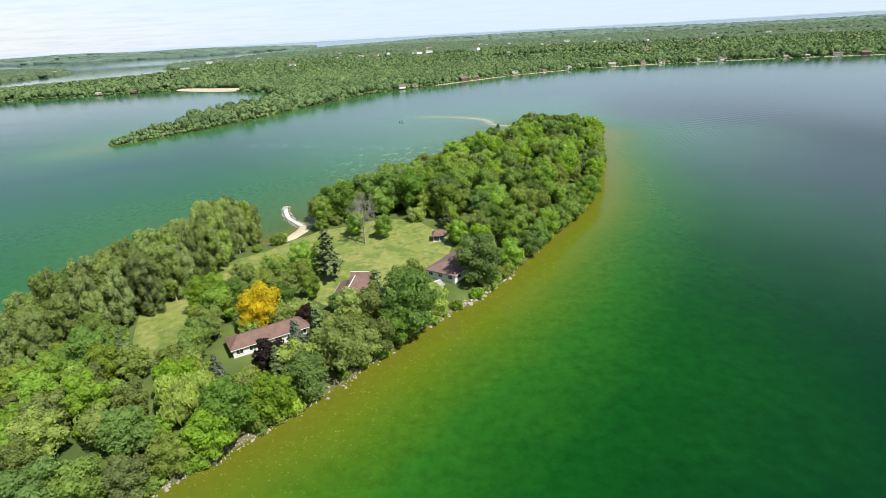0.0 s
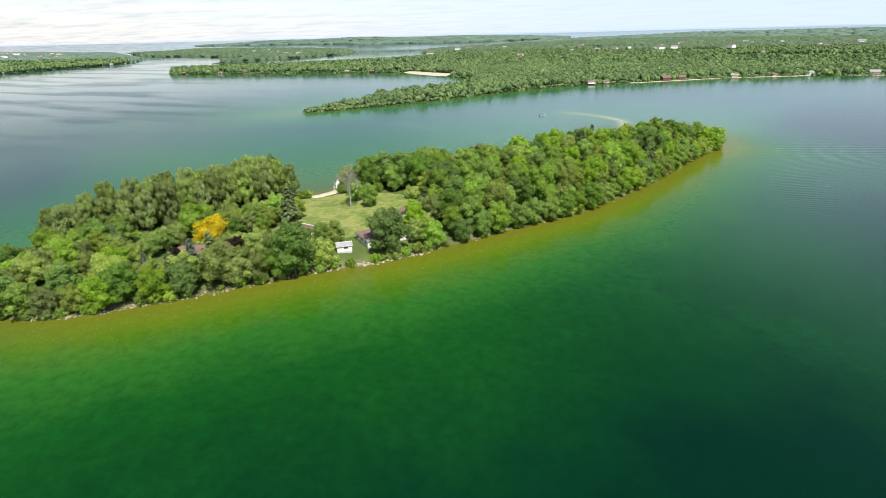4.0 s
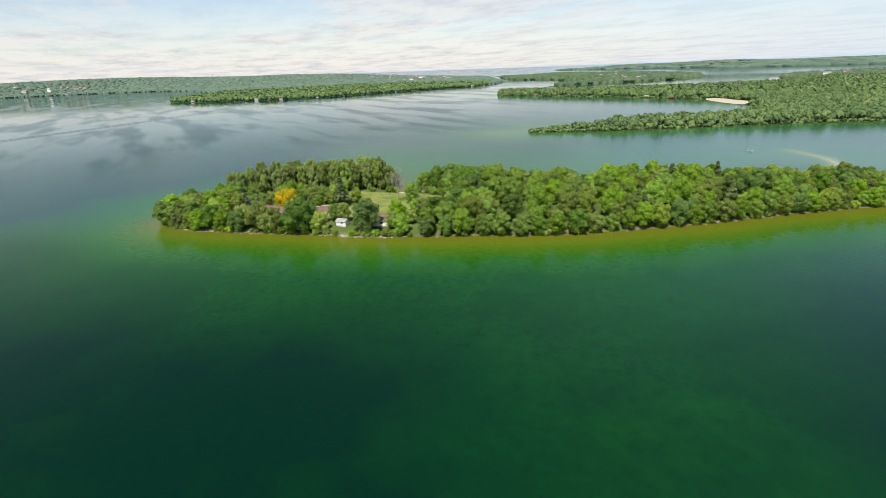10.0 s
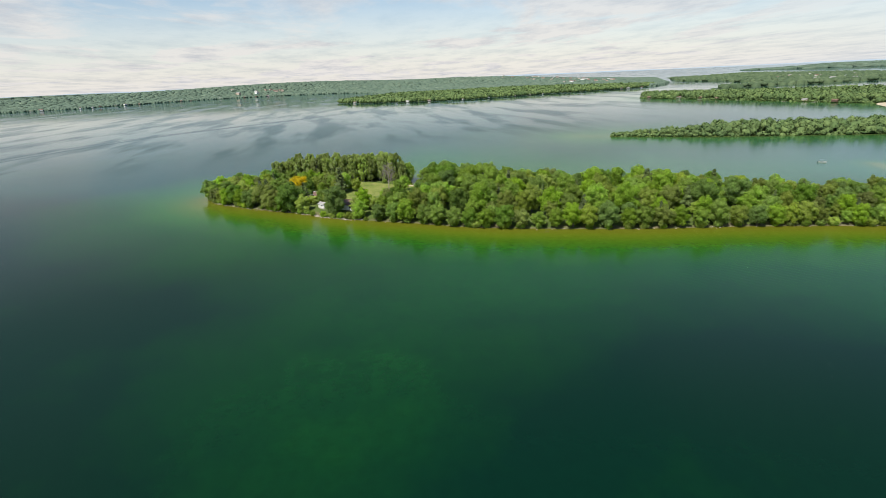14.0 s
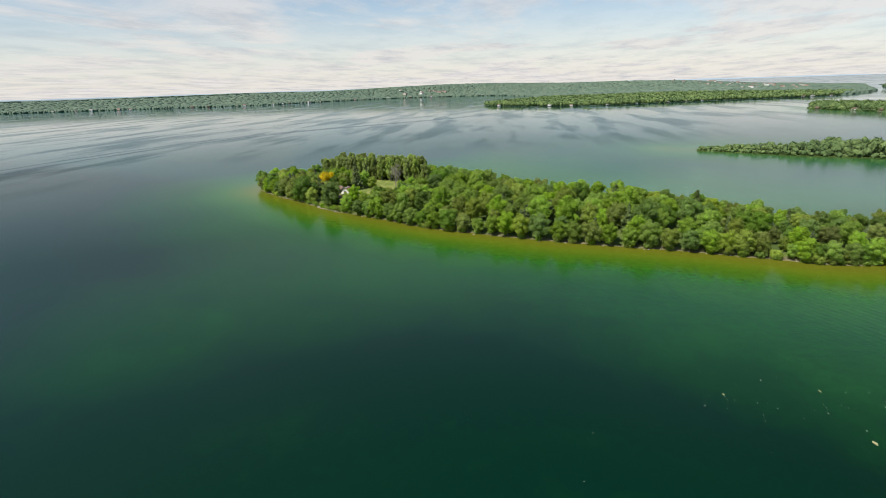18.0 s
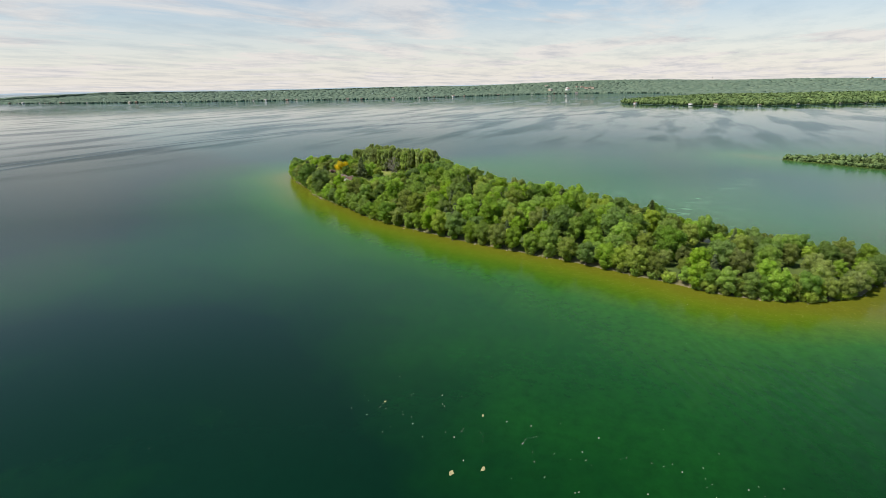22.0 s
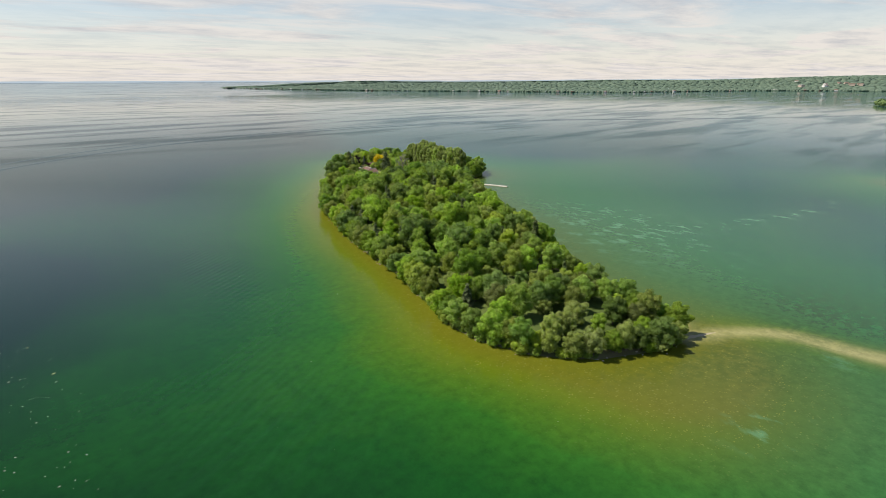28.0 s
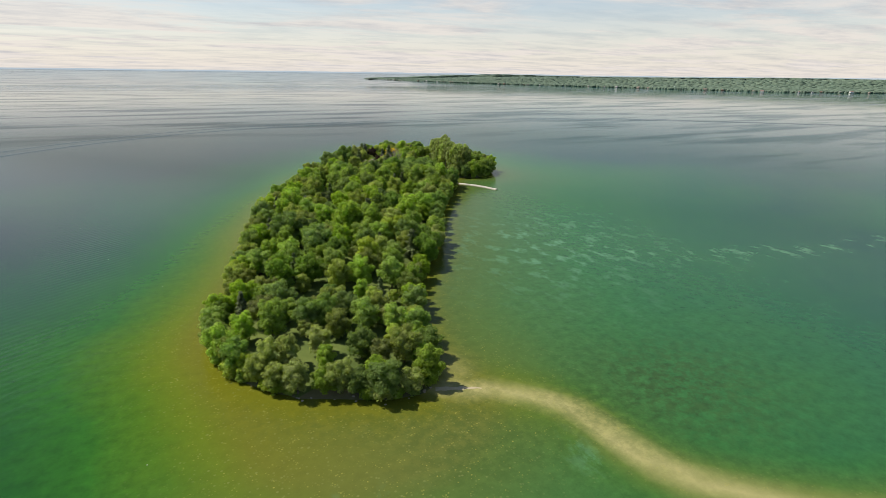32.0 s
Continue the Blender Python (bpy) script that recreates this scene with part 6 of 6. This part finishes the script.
def water_tower(x, y, z):
    """A ball on a tapered stem, standing on a far hill."""
    t = thing("water_tower", "white ball-shaped water tower on the far hills", "water tower", at=(x, y, z))
    part("stem", limbs("stem", [([(0, 0, -25), (0, 0, -4), (0, 0, 1)], [2.6, 1.5, 2.4])]), M_HULL, t)
    bm = bmesh.new()
    bmesh.ops.create_uvsphere(bm, u_segments=16, v_segments=10, radius=6.0)
    bm.transform(Matrix.Translation((0, 0, 4)) @ Matrix.Diagonal((1, 1, 0.82, 1)))
    part("tank", bm, M_HULL, t)


def mast(x, y, z, high):
    m = thing("radio_mast", "thin grey radio mast above the far woods", "mast", at=(x, y, z))
    part("shaft", limbs("shaft", [([(0, 0, -25), (0, 0, high * 0.6), (0, 0, high)], [1.2, 0.8, 0.4])]), M_WOOD_GREY, m)
    for k in (0.45, 0.75):
        part("crossbar", box(bmesh.new(), -2.0, 2.0, -0.3, 0.3, high * k, high * k + 0.8), M_WOOD_GREY, m)


water_tower(-3708, 240, 77)
mast(-3708, 513, 80, 19)


# ---- docks of the cottages ----
def dock(x, y, turn, length):
    d = thing("dock", "pale plank dock on posts at a cottage shore", "dock", "docks along the mainland shore", at=(x, y, 0), turn=turn)
    part("deck", box(bmesh.new(), 0, length, -0.7, 0.7, 0.45, 0.57), M_CONCRETE, d)
    part("end_platform", box(bmesh.new(), length, length + 2.4, -1.7, 1.7, 0.45, 0.57), M_CONCRETE, d)
    for k in range(4):
        for e in (-0.62, 0.56):
            part("post", box(bmesh.new(), length * k / 3.2 + 0.3, length * k / 3.2 + 0.42, e, e + 0.1, -1.0, 0.8), M_WOOD_GREY, d)


for i0, i1, gap, inward in ((6, 13, 62, 1), (32, 35, 58, 1)):
    for (x0, y0), (x1, y1) in zip(MAINLAND[i0:i1], MAINLAND[i0 + 1:i1 + 1]):
        n = int(math.hypot(x1 - x0, y1 - y0) / gap)
        for k in range(n):
            f = (k + r3.uniform(0.15, 0.85)) / n
            x, y = x0 + (x1 - x0) * f, y0 + (y1 - y0) * f
            t = Vector((x1 - x0, y1 - y0)).normalized()
            nx, ny = t.y, -t.x
            if inside(np.array([x + nx * 12]), np.array([y + ny * 12]), MAINLAND)[0]:
                nx, ny = -nx, -ny
            dock(x, y, math.degrees(math.atan2(ny, nx)), r3.uniform(7, 13))
